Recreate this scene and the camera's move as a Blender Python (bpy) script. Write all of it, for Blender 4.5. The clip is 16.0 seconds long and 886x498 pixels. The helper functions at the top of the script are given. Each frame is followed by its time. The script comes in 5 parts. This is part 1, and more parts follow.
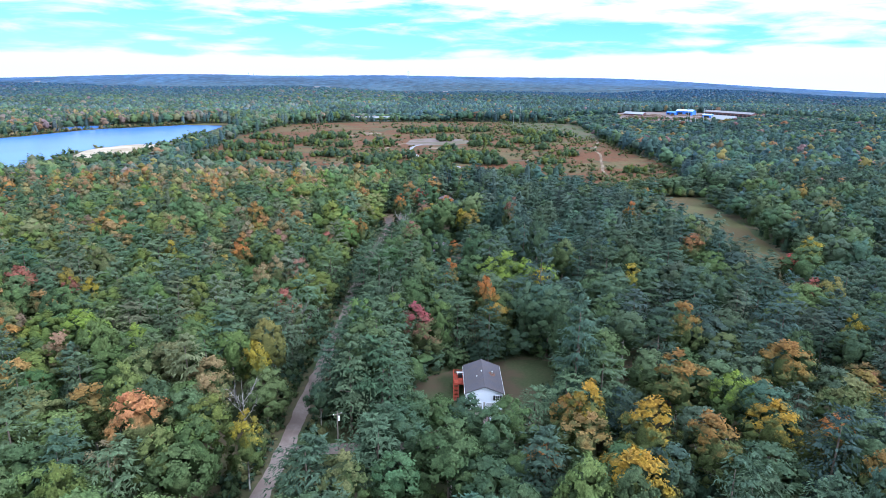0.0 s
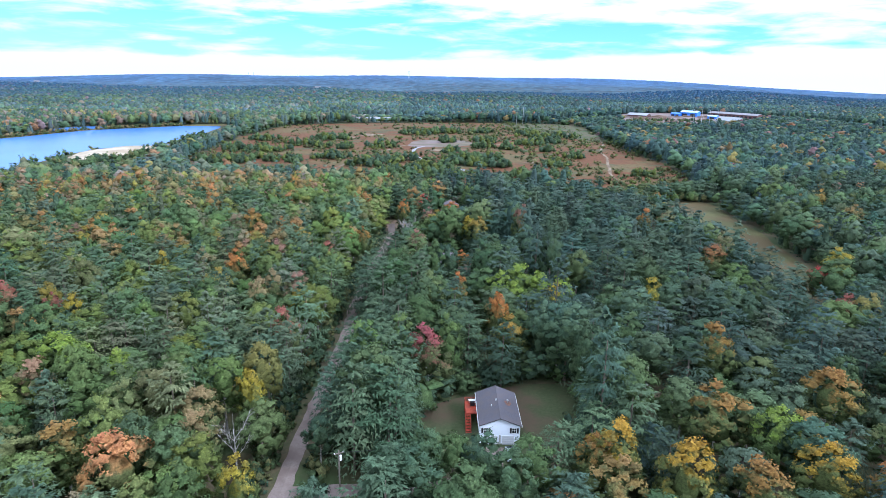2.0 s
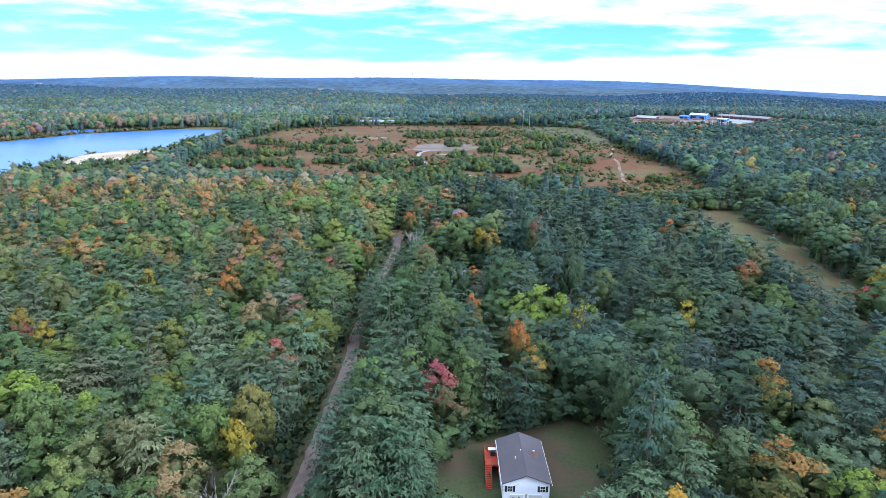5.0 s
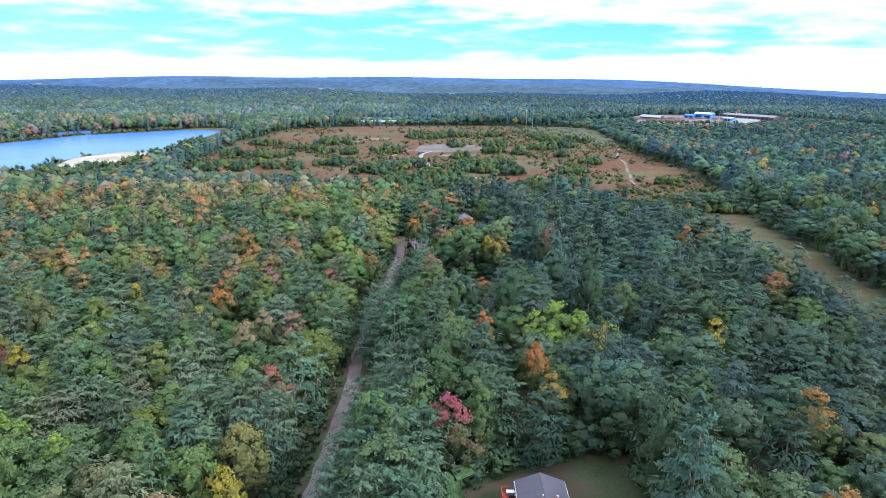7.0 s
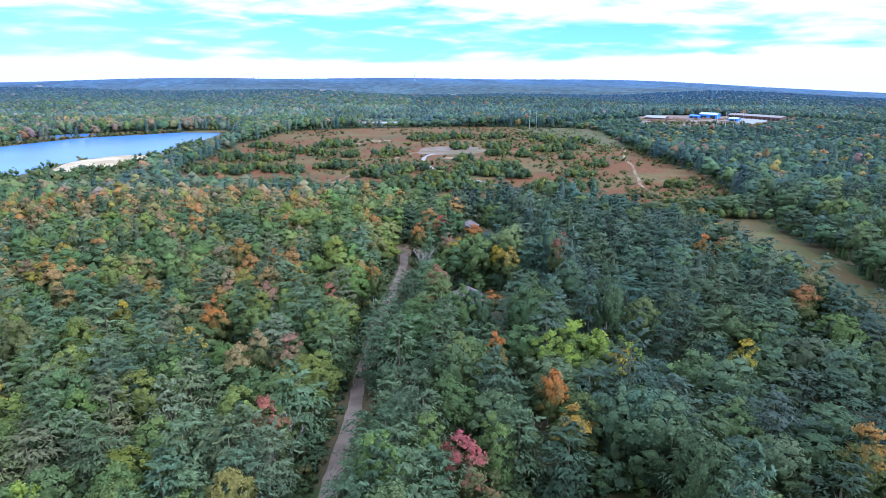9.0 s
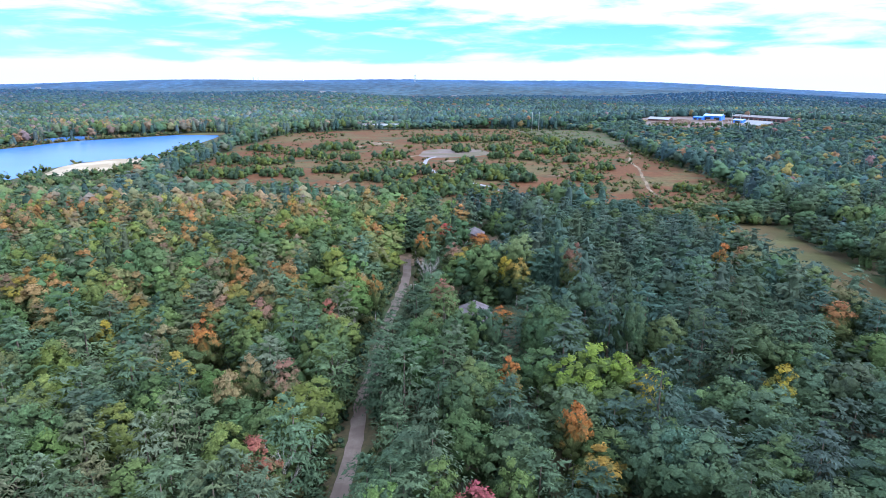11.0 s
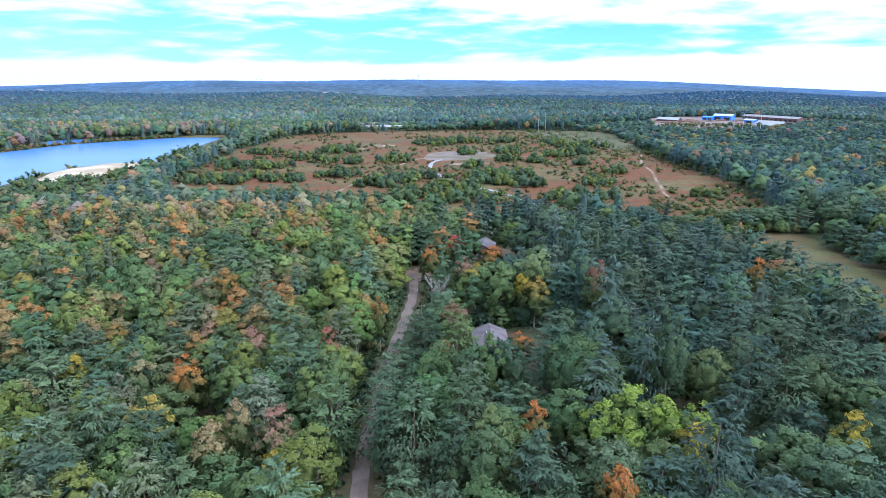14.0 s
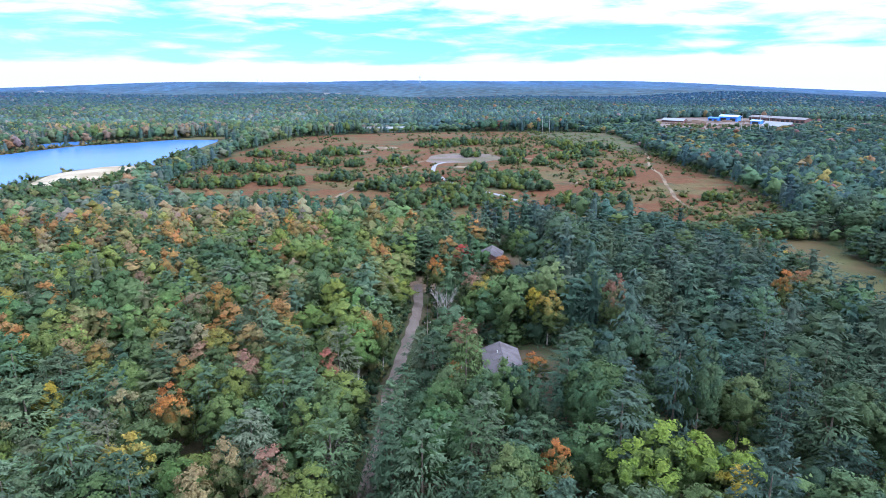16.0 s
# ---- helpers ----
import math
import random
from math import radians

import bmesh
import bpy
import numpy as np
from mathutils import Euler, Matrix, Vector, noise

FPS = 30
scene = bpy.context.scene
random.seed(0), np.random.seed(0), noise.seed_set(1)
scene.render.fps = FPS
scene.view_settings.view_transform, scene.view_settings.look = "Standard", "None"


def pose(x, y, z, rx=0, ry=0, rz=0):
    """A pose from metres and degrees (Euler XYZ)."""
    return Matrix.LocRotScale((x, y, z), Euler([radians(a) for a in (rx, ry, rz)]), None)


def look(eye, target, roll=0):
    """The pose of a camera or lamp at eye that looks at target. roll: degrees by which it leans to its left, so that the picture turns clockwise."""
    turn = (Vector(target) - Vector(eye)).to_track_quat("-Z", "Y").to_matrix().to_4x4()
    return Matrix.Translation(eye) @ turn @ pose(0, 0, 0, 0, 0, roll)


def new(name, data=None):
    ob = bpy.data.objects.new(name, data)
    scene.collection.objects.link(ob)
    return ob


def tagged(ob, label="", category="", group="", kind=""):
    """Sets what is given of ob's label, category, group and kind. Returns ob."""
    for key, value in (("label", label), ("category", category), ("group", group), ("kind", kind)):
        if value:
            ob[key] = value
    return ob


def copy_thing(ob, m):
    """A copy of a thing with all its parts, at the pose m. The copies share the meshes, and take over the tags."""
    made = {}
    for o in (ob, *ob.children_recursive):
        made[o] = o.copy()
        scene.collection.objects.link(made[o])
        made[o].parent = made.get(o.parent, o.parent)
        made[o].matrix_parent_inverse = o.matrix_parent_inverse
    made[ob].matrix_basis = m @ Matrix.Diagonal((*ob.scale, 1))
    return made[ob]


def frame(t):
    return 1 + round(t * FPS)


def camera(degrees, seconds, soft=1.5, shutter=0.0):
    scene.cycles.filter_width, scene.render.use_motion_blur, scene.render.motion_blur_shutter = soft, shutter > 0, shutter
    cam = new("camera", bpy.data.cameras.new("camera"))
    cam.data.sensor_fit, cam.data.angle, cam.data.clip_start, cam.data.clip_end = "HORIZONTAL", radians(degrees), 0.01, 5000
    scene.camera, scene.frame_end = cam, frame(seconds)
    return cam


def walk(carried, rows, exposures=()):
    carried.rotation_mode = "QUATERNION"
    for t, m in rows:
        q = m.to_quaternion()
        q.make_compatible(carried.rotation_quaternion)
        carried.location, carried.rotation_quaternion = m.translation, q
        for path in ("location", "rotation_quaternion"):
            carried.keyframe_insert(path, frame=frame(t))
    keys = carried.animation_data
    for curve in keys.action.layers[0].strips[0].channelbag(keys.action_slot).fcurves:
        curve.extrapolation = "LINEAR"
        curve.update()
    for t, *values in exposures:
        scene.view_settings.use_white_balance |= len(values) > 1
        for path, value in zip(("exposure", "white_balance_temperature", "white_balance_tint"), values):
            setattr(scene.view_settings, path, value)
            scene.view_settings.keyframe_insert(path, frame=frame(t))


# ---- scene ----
cam = camera(70.9, 16.0, 0.85)
PATH = [
    (0, (1.03, -0.81, 74.38), (14.32, 94.51, 47.22), 0.80),
    (0.5, (0.91, 2.64, 74.33), (14.09, 98.00, 47.13), 0.90),
    (1, (0.80, 6.07, 74.35), (13.98, 101.35, 47.10), 0.80),
    (1.5, (0.61, 9.30, 74.46), (13.83, 104.62, 47.22), 0.90),
    (2, (0.36, 12.46, 74.53), (13.62, 107.78, 47.41), 0.90),
    (2.5, (0.29, 15.63, 74.56), (13.46, 110.99, 47.48), 0.80),
    (3, (0.18, 18.76, 74.50), (13.35, 114.16, 47.46), 0.90),
    (3.5, (0.11, 21.64, 74.48), (13.24, 117.00, 47.52), 0.90),
    (4, (0.16, 24.49, 74.52), (13.16, 119.93, 47.63), 0.90),
    (4.2, (0.20, 25.66, 74.54), (13.13, 121.10, 47.74), 0.90),
    (6.5, (0.01, 40.78, 74.74), (12.58, 136.26, 47.81), 0.80),
    (7, (-0.11, 44.00, 74.81), (12.50, 139.52, 47.84), 0.70),
    (7.5, (-0.14, 47.02, 74.94), (12.31, 142.50, 48.05), 0.70),
    (8, (-0.23, 50.01, 74.95), (12.21, 145.53, 48.06), 0.60),
    (8.5, (-0.20, 53.09, 75.00), (12.13, 148.61, 48.11), 0.50),
    (9, (-0.12, 56.20, 75.02), (12.21, 151.72, 48.17), 0.50),
    (11.5, (-0.41, 72.19, 75.06), (11.87, 167.79, 48.41), 0.40),
    (12, (-0.41, 75.23, 75.06), (11.75, 170.83, 48.41), 0.40),
    (12.5, (-0.27, 78.18, 75.16), (11.78, 173.78, 48.54), 0.30),
    (13, (-0.16, 81.17, 75.28), (11.76, 176.82, 48.63), 0.20),
    (13.5, (-0.22, 84.48, 75.35), (11.62, 180.12, 48.74), 0.20),
    (14, (-0.24, 87.75, 75.38), (11.53, 183.43, 48.72), 0.20),
    (14.5, (-0.20, 90.85, 75.43), (11.48, 186.53, 48.77), 0.10),
    (15, (-0.29, 93.97, 75.43), (11.40, 189.65, 48.77), 0.10),
    (15.5, (-0.28, 97.14, 75.48), (11.37, 192.83, 48.86), 0.10),
    (16, (-0.32, 100.26, 75.47), (11.20, 195.98, 48.93), 0.10),
]
walk(cam, [(t, look(eye, target, roll)) for t, eye, target, roll in PATH])

# ---------------------------------------------------------------- sky, sun
SUN_AZ, SUN_EL = radians(120), radians(36)      # azimuth clockwise from +y
scene.view_settings.exposure = 0.25
world = bpy.data.worlds.new("sky")
scene.world = world
world.use_nodes = True
wn, wl = world.node_tree.nodes, world.node_tree.links
wn.clear()


def wnode(kind, **props):
    n = wn.new(kind)
    for k, v in props.items():
        if k == "operation":
            n.operation = v
        elif k == "data_type":
            n.data_type = v
    return n


def wmath(op, a, b=None, c=None):
    n = wnode("ShaderNodeMath", operation=op)
    for i, v in enumerate((a, b, c)):
        if v is None:
            continue
        if isinstance(v, (int, float)):
            n.inputs[i].default_value = v
        else:
            wl.new(v, n.inputs[i])
    return n.outputs[0]


w_out = wn.new("ShaderNodeOutputWorld")
w_bg = wn.new("ShaderNodeBackground")
w_tex = wn.new("ShaderNodeTexSky")
w_tex.sky_type, w_tex.sun_disc = "NISHITA", False
w_tex.sun_elevation, w_tex.sun_rotation = SUN_EL, SUN_AZ
w_tex.air_density, w_tex.dust_density, w_tex.ozone_density = 1.0, 0.3, 3.0
w_co = wn.new("ShaderNodeTexCoord")
w_sep = wn.new("ShaderNodeSeparateXYZ")
wl.new(w_co.outputs["Generated"], w_sep.inputs[0])
sx, sy, sz = w_sep.outputs
w_comb = wn.new("ShaderNodeCombineXYZ")
wl.new(wmath("MULTIPLY", sx, 5.2), w_comb.inputs[0])
wl.new(wmath("MULTIPLY", sy, 5.2), w_comb.inputs[1])
wl.new(wmath("MULTIPLY", sz, 30.0), w_comb.inputs[2])
w_noise = wn.new("ShaderNodeTexNoise")
wl.new(w_comb.outputs[0], w_noise.inputs["Vector"])
w_noise.inputs["Scale"].default_value = 1.55
w_noise.inputs["Detail"].default_value = 6.0
w_noise.inputs["Roughness"].default_value = 0.55
w_noise.inputs["Distortion"].default_value = 0.3
# bright layer of cloud along the horizon, thicker towards the sun
low = wn.new("ShaderNodeMapRange")
low.interpolation_type = "SMOOTHSTEP"
wl.new(wmath("SUBTRACT", sz, wmath("MULTIPLY", wmath("MAXIMUM", wmath("SUBTRACT", sx, 0.2), 0.0), 0.045)), low.inputs["Value"])
low.inputs["From Min"].default_value, low.inputs["From Max"].default_value = 0.010, 0.027
low.inputs["To Min"].default_value, low.inputs["To Max"].default_value = 0.42, 0.0
cover = wmath("ADD", wmath("MULTIPLY", wmath("MAXIMUM", wmath("SUBTRACT", sx, 0.12), 0.0), 0.16), wmath("ADD", wmath("ADD", w_noise.outputs["Fac"], low.outputs[0]), wmath("MULTIPLY", wmath("MINIMUM", wmath("MAXIMUM", wmath("SUBTRACT", sz, 0.066), 0.0), 0.05), 4.8)))
w_ramp = wn.new("ShaderNodeMapRange")
w_ramp.interpolation_type = "SMOOTHSTEP"
wl.new(cover, w_ramp.inputs["Value"])
w_ramp.inputs["From Min"].default_value, w_ramp.inputs["From Max"].default_value = 0.47, 0.74
w_tint = wn.new("ShaderNodeMix")
w_tint.data_type, w_tint.blend_type = "RGBA", "MULTIPLY"
w_tint.inputs["Factor"].default_value = 1.0
wl.new(w_tex.outputs[0], w_tint.inputs[6])
w_tint.inputs[7].default_value = (0.062, 0.150, 0.188, 1)
w_mix = wn.new("ShaderNodeMix")
w_mix.data_type = "RGBA"
wl.new(w_ramp.outputs[0], w_mix.inputs["Factor"])
wl.new(w_tint.outputs[2], w_mix.inputs[6])
w_cloud = wn.new("ShaderNodeCombineXYZ")      # cloud: brighter overhead than at the horizon
for i_c, v_c in enumerate((0.83, 1.0, 1.32)):
    wl.new(wmath("MULTIPLY", wmath("MULTIPLY_ADD", wmath("MAXIMUM", sz, 0.0), 1.6, 1.0), v_c), w_cloud.inputs[i_c])
wl.new(w_cloud.outputs[0], w_mix.inputs[7])
wl.new(w_mix.outputs[2], w_bg.inputs["Color"])
w_bg.inputs["Strength"].default_value = 1.0
wl.new(w_bg.outputs[0], w_out.inputs["Surface"])

sun = new("sun", bpy.data.lights.new("sun", "SUN"))
sun.data.energy, sun.data.angle, sun.data.color = 3.4, radians(10), (0.86, 0.97, 1.20)
sun.matrix_basis = look((0, 0, 0), (-math.sin(SUN_AZ) * math.cos(SUN_EL), -math.cos(SUN_AZ) * math.cos(SUN_EL), -math.sin(SUN_EL)))

# ---------------------------------------------------------------- materials


def material(name):
    m = bpy.data.materials.new(name)
    m.use_nodes = True
    nt = m.node_tree
    return m, nt.nodes, nt.links, nt.nodes["Principled BSDF"]


def surface(name, c1, c2, scale, rough=0.8, bump=0.3, c3=None, scale2=None, metal=0.0, spec=0.3, dist=0.05, stretch=(1, 1, 1)):
    """Two colours mixed by fine noise, a third by coarse noise, with relief from the fine noise."""
    m, n, l, b = material(name)
    co = n.new("ShaderNodeTexCoord")
    mp = n.new("ShaderNodeMapping")
    mp.inputs["Scale"].default_value = stretch
    l.new(co.outputs["Object"], mp.inputs[0])
    t = n.new("ShaderNodeTexNoise")
    l.new(mp.outputs[0], t.inputs["Vector"])
    t.inputs["Scale"].default_value, t.inputs["Detail"].default_value, t.inputs["Roughness"].default_value = scale, 8, 0.65
    r = n.new("ShaderNodeMapRange")
    l.new(t.outputs["Fac"], r.inputs["Value"])
    r.inputs["From Min"].default_value, r.inputs["From Max"].default_value = 0.32, 0.68
    x = n.new("ShaderNodeMix")
    x.data_type = "RGBA"
    l.new(r.outputs[0], x.inputs["Factor"])
    x.inputs[6].default_value, x.inputs[7].default_value = (*c1, 1), (*c2, 1)
    col = x.outputs[2]
    if c3:
        t2 = n.new("ShaderNodeTexNoise")
        l.new(mp.outputs[0], t2.inputs["Vector"])
        t2.inputs["Scale"].default_value, t2.inputs["Detail"].default_value = scale2, 5
        r2 = n.new("ShaderNodeMapRange")
        r2.interpolation_type = "SMOOTHSTEP"
        l.new(t2.outputs["Fac"], r2.inputs["Value"])
        r2.inputs["From Min"].default_value, r2.inputs["From Max"].default_value = 0.42, 0.62
        x2 = n.new("ShaderNodeMix")
        x2.data_type = "RGBA"
        l.new(r2.outputs[0], x2.inputs["Factor"])
        l.new(col, x2.inputs[6])
        x2.inputs[7].default_value = (*c3, 1)
        col = x2.outputs[2]
    l.new(col, b.inputs["Base Color"])
    b.inputs["Roughness"].default_value, b.inputs["Metallic"].default_value = rough, metal
    b.inputs["Specular IOR Level"].default_value = spec
    if bump:
        bp = n.new("ShaderNodeBump")
        bp.inputs["Strength"].default_value, bp.inputs["Distance"].default_value = bump, dist
        l.new(t.outputs["Fac"], bp.inputs["Height"])
        l.new(bp.outputs[0], b.inputs["Normal"])
    return m


def foliage(name, source, grain=3.0, mottle=1.0):
    """Leaves whose colour comes from the tree (object colour or tint attribute). The object colour's alpha says how far
    the lower crown has kept its summer green."""
    m, n, l, b = material(name)
    co = n.new("ShaderNodeTexCoord")
    geo = n.new("ShaderNodeNewGeometry")

    def fog(scale, detail, rough, lo, hi, to_lo, to_hi):
        t = n.new("ShaderNodeTexNoise")
        l.new(co.outputs["Object"], t.inputs["Vector"])
        t.inputs["Scale"].default_value, t.inputs["Detail"].default_value, t.inputs["Roughness"].default_value = scale, detail, rough
        r = n.new("ShaderNodeMapRange")
        l.new(t.outputs["Fac"], r.inputs["Value"])
        for key, v in (("From Min", lo), ("From Max", hi), ("To Min", to_lo), ("To Max", to_hi)):
            r.inputs[key].default_value = v
        return t.outputs["Fac"], r.outputs[0]

    def calc(op, a, v, c=0.0):
        x = n.new("ShaderNodeMath")
        x.operation = op
        for i, q in enumerate((a, v, c)):
            if isinstance(q, float):
                x.inputs[i].default_value = q
            else:
                l.new(q, x.inputs[i])
        return x.outputs[0]

    def blend(fac, low, high):
        x = n.new("ShaderNodeMix")
        x.data_type = "RGBA"
        l.new(fac, x.inputs["Factor"])
        l.new(low, x.inputs[6])
        if isinstance(high, tuple):
            x.inputs[7].default_value = (*high, 1)
        else:
            l.new(high, x.inputs[7])
        return x.outputs[2]

    bough, f_bough = fog(0.42, 2, 0.5, 0.35, 0.65, -0.22, 0.22)      # whole boughs that have turned or not
    if source == "object":
        info = n.new("ShaderNodeObjectInfo")
        base = info.outputs["Color"]
        sep = n.new("ShaderNodeSeparateXYZ")
        l.new(co.outputs["Generated"], sep.inputs[0])
        low = n.new("ShaderNodeMapRange")
        low.interpolation_type = "SMOOTHSTEP"
        l.new(calc("ADD", sep.outputs[2], f_bough), low.inputs["Value"])
        low.inputs["From Min"].default_value, low.inputs["From Max"].default_value = 0.42, 0.88
        low.inputs["To Min"].default_value, low.inputs["To Max"].default_value = 1.0, 0.0
        base = blend(calc("MULTIPLY", low.outputs[0], info.outputs["Alpha"]), base, (0.080, 0.126, 0.048))
    else:
        at = n.new("ShaderNodeAttribute")
        at.attribute_name = "tint"
        base = at.outputs["Color"]
    fine, f_fine = fog(grain, 5, 0.72, 0.32, 0.70, 1.0 - 0.54 * mottle, 1.0 + 0.42 * mottle)
    coarse, f_coarse = fog(grain * 0.3, 3, 0.6, 0.34, 0.66, 1.0 - 0.20 * mottle, 1.0 + 0.20 * mottle)
    leaf = calc("MULTIPLY_ADD", geo.outputs["Random Per Island"], 0.28 * mottle, 1.0 - 0.14 * mottle)
    value = calc("MULTIPLY", calc("MULTIPLY", f_fine, f_coarse), leaf)
    hsv = n.new("ShaderNodeHueSaturation")
    l.new(base, hsv.inputs["Color"])
    hue = n.new("ShaderNodeMapRange")
    l.new(bough, hue.inputs["Value"])
    hue.inputs["From Min"].default_value, hue.inputs["From Max"].default_value = 0.3, 0.7
    hue.inputs["To Min"].default_value, hue.inputs["To Max"].default_value = 0.484, 0.514
    l.new(hue.outputs[0], hsv.inputs["Hue"])
    l.new(value, hsv.inputs["Value"])
    l.new(hsv.outputs[0], b.inputs["Base Color"])
    b.inputs["Roughness"].default_value, b.inputs["Specular IOR Level"].default_value = 0.7, 0.08
    bp = n.new("ShaderNodeBump")
    bp.inputs["Strength"].default_value, bp.inputs["Distance"].default_value = 0.55, 0.22
    l.new(fine, bp.inputs["Height"])
    l.new(bp.outputs[0], b.inputs["Normal"])
    tr = n.new("ShaderNodeBsdfTranslucent")
    l.new(hsv.outputs[0], tr.inputs["Color"])
    mx = n.new("ShaderNodeMixShader")
    mx.inputs[0].default_value = 0.26
    l.new(b.outputs[0], mx.inputs[1])
    l.new(tr.outputs[0], mx.inputs[2])
    l.new(mx.outputs[0], n["Material Output"].inputs["Surface"])
    return m


M_LEAF = foliage("foliage", "object")
M_WOODS = foliage("woods_foliage", "tint")
M_WOODS_FAR = foliage("far_foliage", "tint", 0.25, 0.7)
M_BARK = surface("grey_brown_bark", (0.10, 0.075, 0.06), (0.2, 0.16, 0.13), 6, 0.9, 0.5, stretch=(1, 1, 0.2))
M_BARK_PALE = surface("pale_bark", (0.30, 0.28, 0.25), (0.42, 0.40, 0.37), 5, 0.85, 0.3, (0.12, 0.1, 0.09), 1.5, stretch=(1, 1, 0.5))
M_LITTER = surface("leaf_litter", (0.05, 0.045, 0.025), (0.10, 0.075, 0.04), 0.8, 0.95, 0.6, (0.04, 0.06, 0.02), 0.06, dist=0.2)


def heath_material():
    """Rust-red turf, dry tan grass and olive heather in drifts that run across the heath."""
    m, n, l, b = material("heath_turf")
    co = n.new("ShaderNodeTexCoord")

    def drift(scale, stretch, detail, lo, hi, seed):
        mp = n.new("ShaderNodeMapping")
        mp.inputs["Scale"].default_value, mp.inputs["Location"].default_value = stretch, (seed, seed, 0)
        l.new(co.outputs["Object"], mp.inputs[0])
        t = n.new("ShaderNodeTexNoise")
        l.new(mp.outputs[0], t.inputs["Vector"])
        t.inputs["Scale"].default_value, t.inputs["Detail"].default_value, t.inputs["Roughness"].default_value = scale, detail, 0.62
        r = n.new("ShaderNodeMapRange")
        r.interpolation_type = "SMOOTHSTEP"
        l.new(t.outputs["Fac"], r.inputs["Value"])
        r.inputs["From Min"].default_value, r.inputs["From Max"].default_value = lo, hi
        return t, r.outputs[0]

    def over(fac, low, high):
        x = n.new("ShaderNodeMix")
        x.data_type = "RGBA"
        l.new(fac, x.inputs["Factor"])
        for s, v in ((6, low), (7, high)):
            if isinstance(v, tuple):
                x.inputs[s].default_value = (*v, 1)
            else:
                l.new(v, x.inputs[s])
        return x.outputs[2]
    fine, f_fine = drift(0.24, (1, 1, 1), 8, 0.32, 0.68, 0)
    rust = over(f_fine, (0.084, 0.031, 0.013), (0.128, 0.052, 0.022))
    grass = over(f_fine, (0.078, 0.054, 0.021), (0.116, 0.084, 0.036))
    heather = over(f_fine, (0.040, 0.044, 0.020), (0.072, 0.070, 0.034))
    col = over(drift(0.016, (0.8, 1.5, 1), 7, 0.46, 0.61, 40)[1], rust, grass)
    col = over(drift(0.030, (0.7, 1.3, 1), 7, 0.52, 0.63, 90)[1], col, heather)
    l.new(col, b.inputs["Base Color"])
    b.inputs["Roughness"].default_value, b.inputs["Specular IOR Level"].default_value = 0.95, 0.2
    bp = n.new("ShaderNodeBump")
    bp.inputs["Strength"].default_value, bp.inputs["Distance"].default_value = 0.8, 0.4
    l.new(fine.outputs["Fac"], bp.inputs["Height"])
    l.new(bp.outputs[0], b.inputs["Normal"])
    return m


M_HEATH = heath_material()
M_DRY = surface("dry_grass", (0.062, 0.060, 0.020), (0.088, 0.080, 0.029), 0.4, 0.95, 0.6, (0.076, 0.052, 0.020), 0.035, dist=0.2)
M_LAWN = surface("mown_lawn", (0.036, 0.050, 0.018), (0.060, 0.072, 0.030), 1.2, 0.95, 0.4, (0.082, 0.054, 0.034), 0.06, dist=0.05)
M_DIRT = surface("bare_soil", (0.21, 0.13, 0.09), (0.30, 0.20, 0.14), 1.3, 0.95, 0.5, (0.12, 0.09, 0.05), 0.25)
M_GRAVEL = surface("gravel_road", (0.165, 0.125, 0.110), (0.225, 0.175, 0.155), 3.0, 0.95, 0.5, (0.150, 0.110, 0.095), 0.22, dist=0.03)
M_SAND = surface("pale_sand", (0.34, 0.275, 0.20), (0.42, 0.35, 0.265), 0.5, 0.95, 0.4, (0.27, 0.21, 0.145), 0.05, dist=0.1)
M_TRAIL = surface("sandy_track", (0.17, 0.125, 0.085), (0.24, 0.18, 0.125), 0.5, 0.95, 0.4, (0.115, 0.075, 0.048), 0.06)
M_ASPHALT = surface("pale_asphalt", (0.19, 0.19, 0.21), (0.26, 0.26, 0.28), 1.5, 0.8, 0.2, (0.22, 0.22, 0.24), 0.1)
M_SHINGLE = surface("grey_shingle", (0.062, 0.058, 0.070), (0.096, 0.088, 0.102), 5.0, 0.9, 0.4, (0.088, 0.076, 0.082), 0.5, dist=0.02, stretch=(1, 1, 1))
M_SHINGLE_PALE = surface("pale_weathered_shingle", (0.115, 0.098, 0.112), (0.155, 0.134, 0.146), 4.0, 0.9, 0.4, (0.10, 0.082, 0.088), 0.4, dist=0.02)
M_SIDING = surface("white_vinyl_siding", (0.78, 0.83, 0.91), (0.82, 0.86, 0.93), 1.5, 0.55, 0.05)
M_SIDING_GREY = surface("grey_siding", (0.30, 0.32, 0.34), (0.38, 0.39, 0.41), 1.5, 0.6, 0.05)
M_TRIM = surface("white_trim", (0.78, 0.78, 0.78), (0.82, 0.82, 0.82), 2, 0.5, 0.0)
M_SHUTTER = surface("black_shutter", (0.015, 0.016, 0.018), (0.025, 0.025, 0.03), 4, 0.5, 0.1)
M_CONCRETE = surface("concrete", (0.36, 0.35, 0.34), (0.45, 0.44, 0.42), 2, 0.9, 0.2, (0.30, 0.28, 0.26), 0.4)
M_REDWOOD = surface("red_stained_deck", (0.36, 0.045, 0.025), (0.48, 0.075, 0.035), 4, 0.65, 0.2, (0.28, 0.05, 0.03), 0.8)
M_STEEL = surface("galvanised_steel", (0.42, 0.43, 0.45), (0.55, 0.56, 0.58), 4, 0.4, 0.05, metal=0.8)
M_DARKMETAL = surface("dark_metal", (0.025, 0.025, 0.028), (0.045, 0.045, 0.05), 4, 0.45, 0.1, metal=0.4)
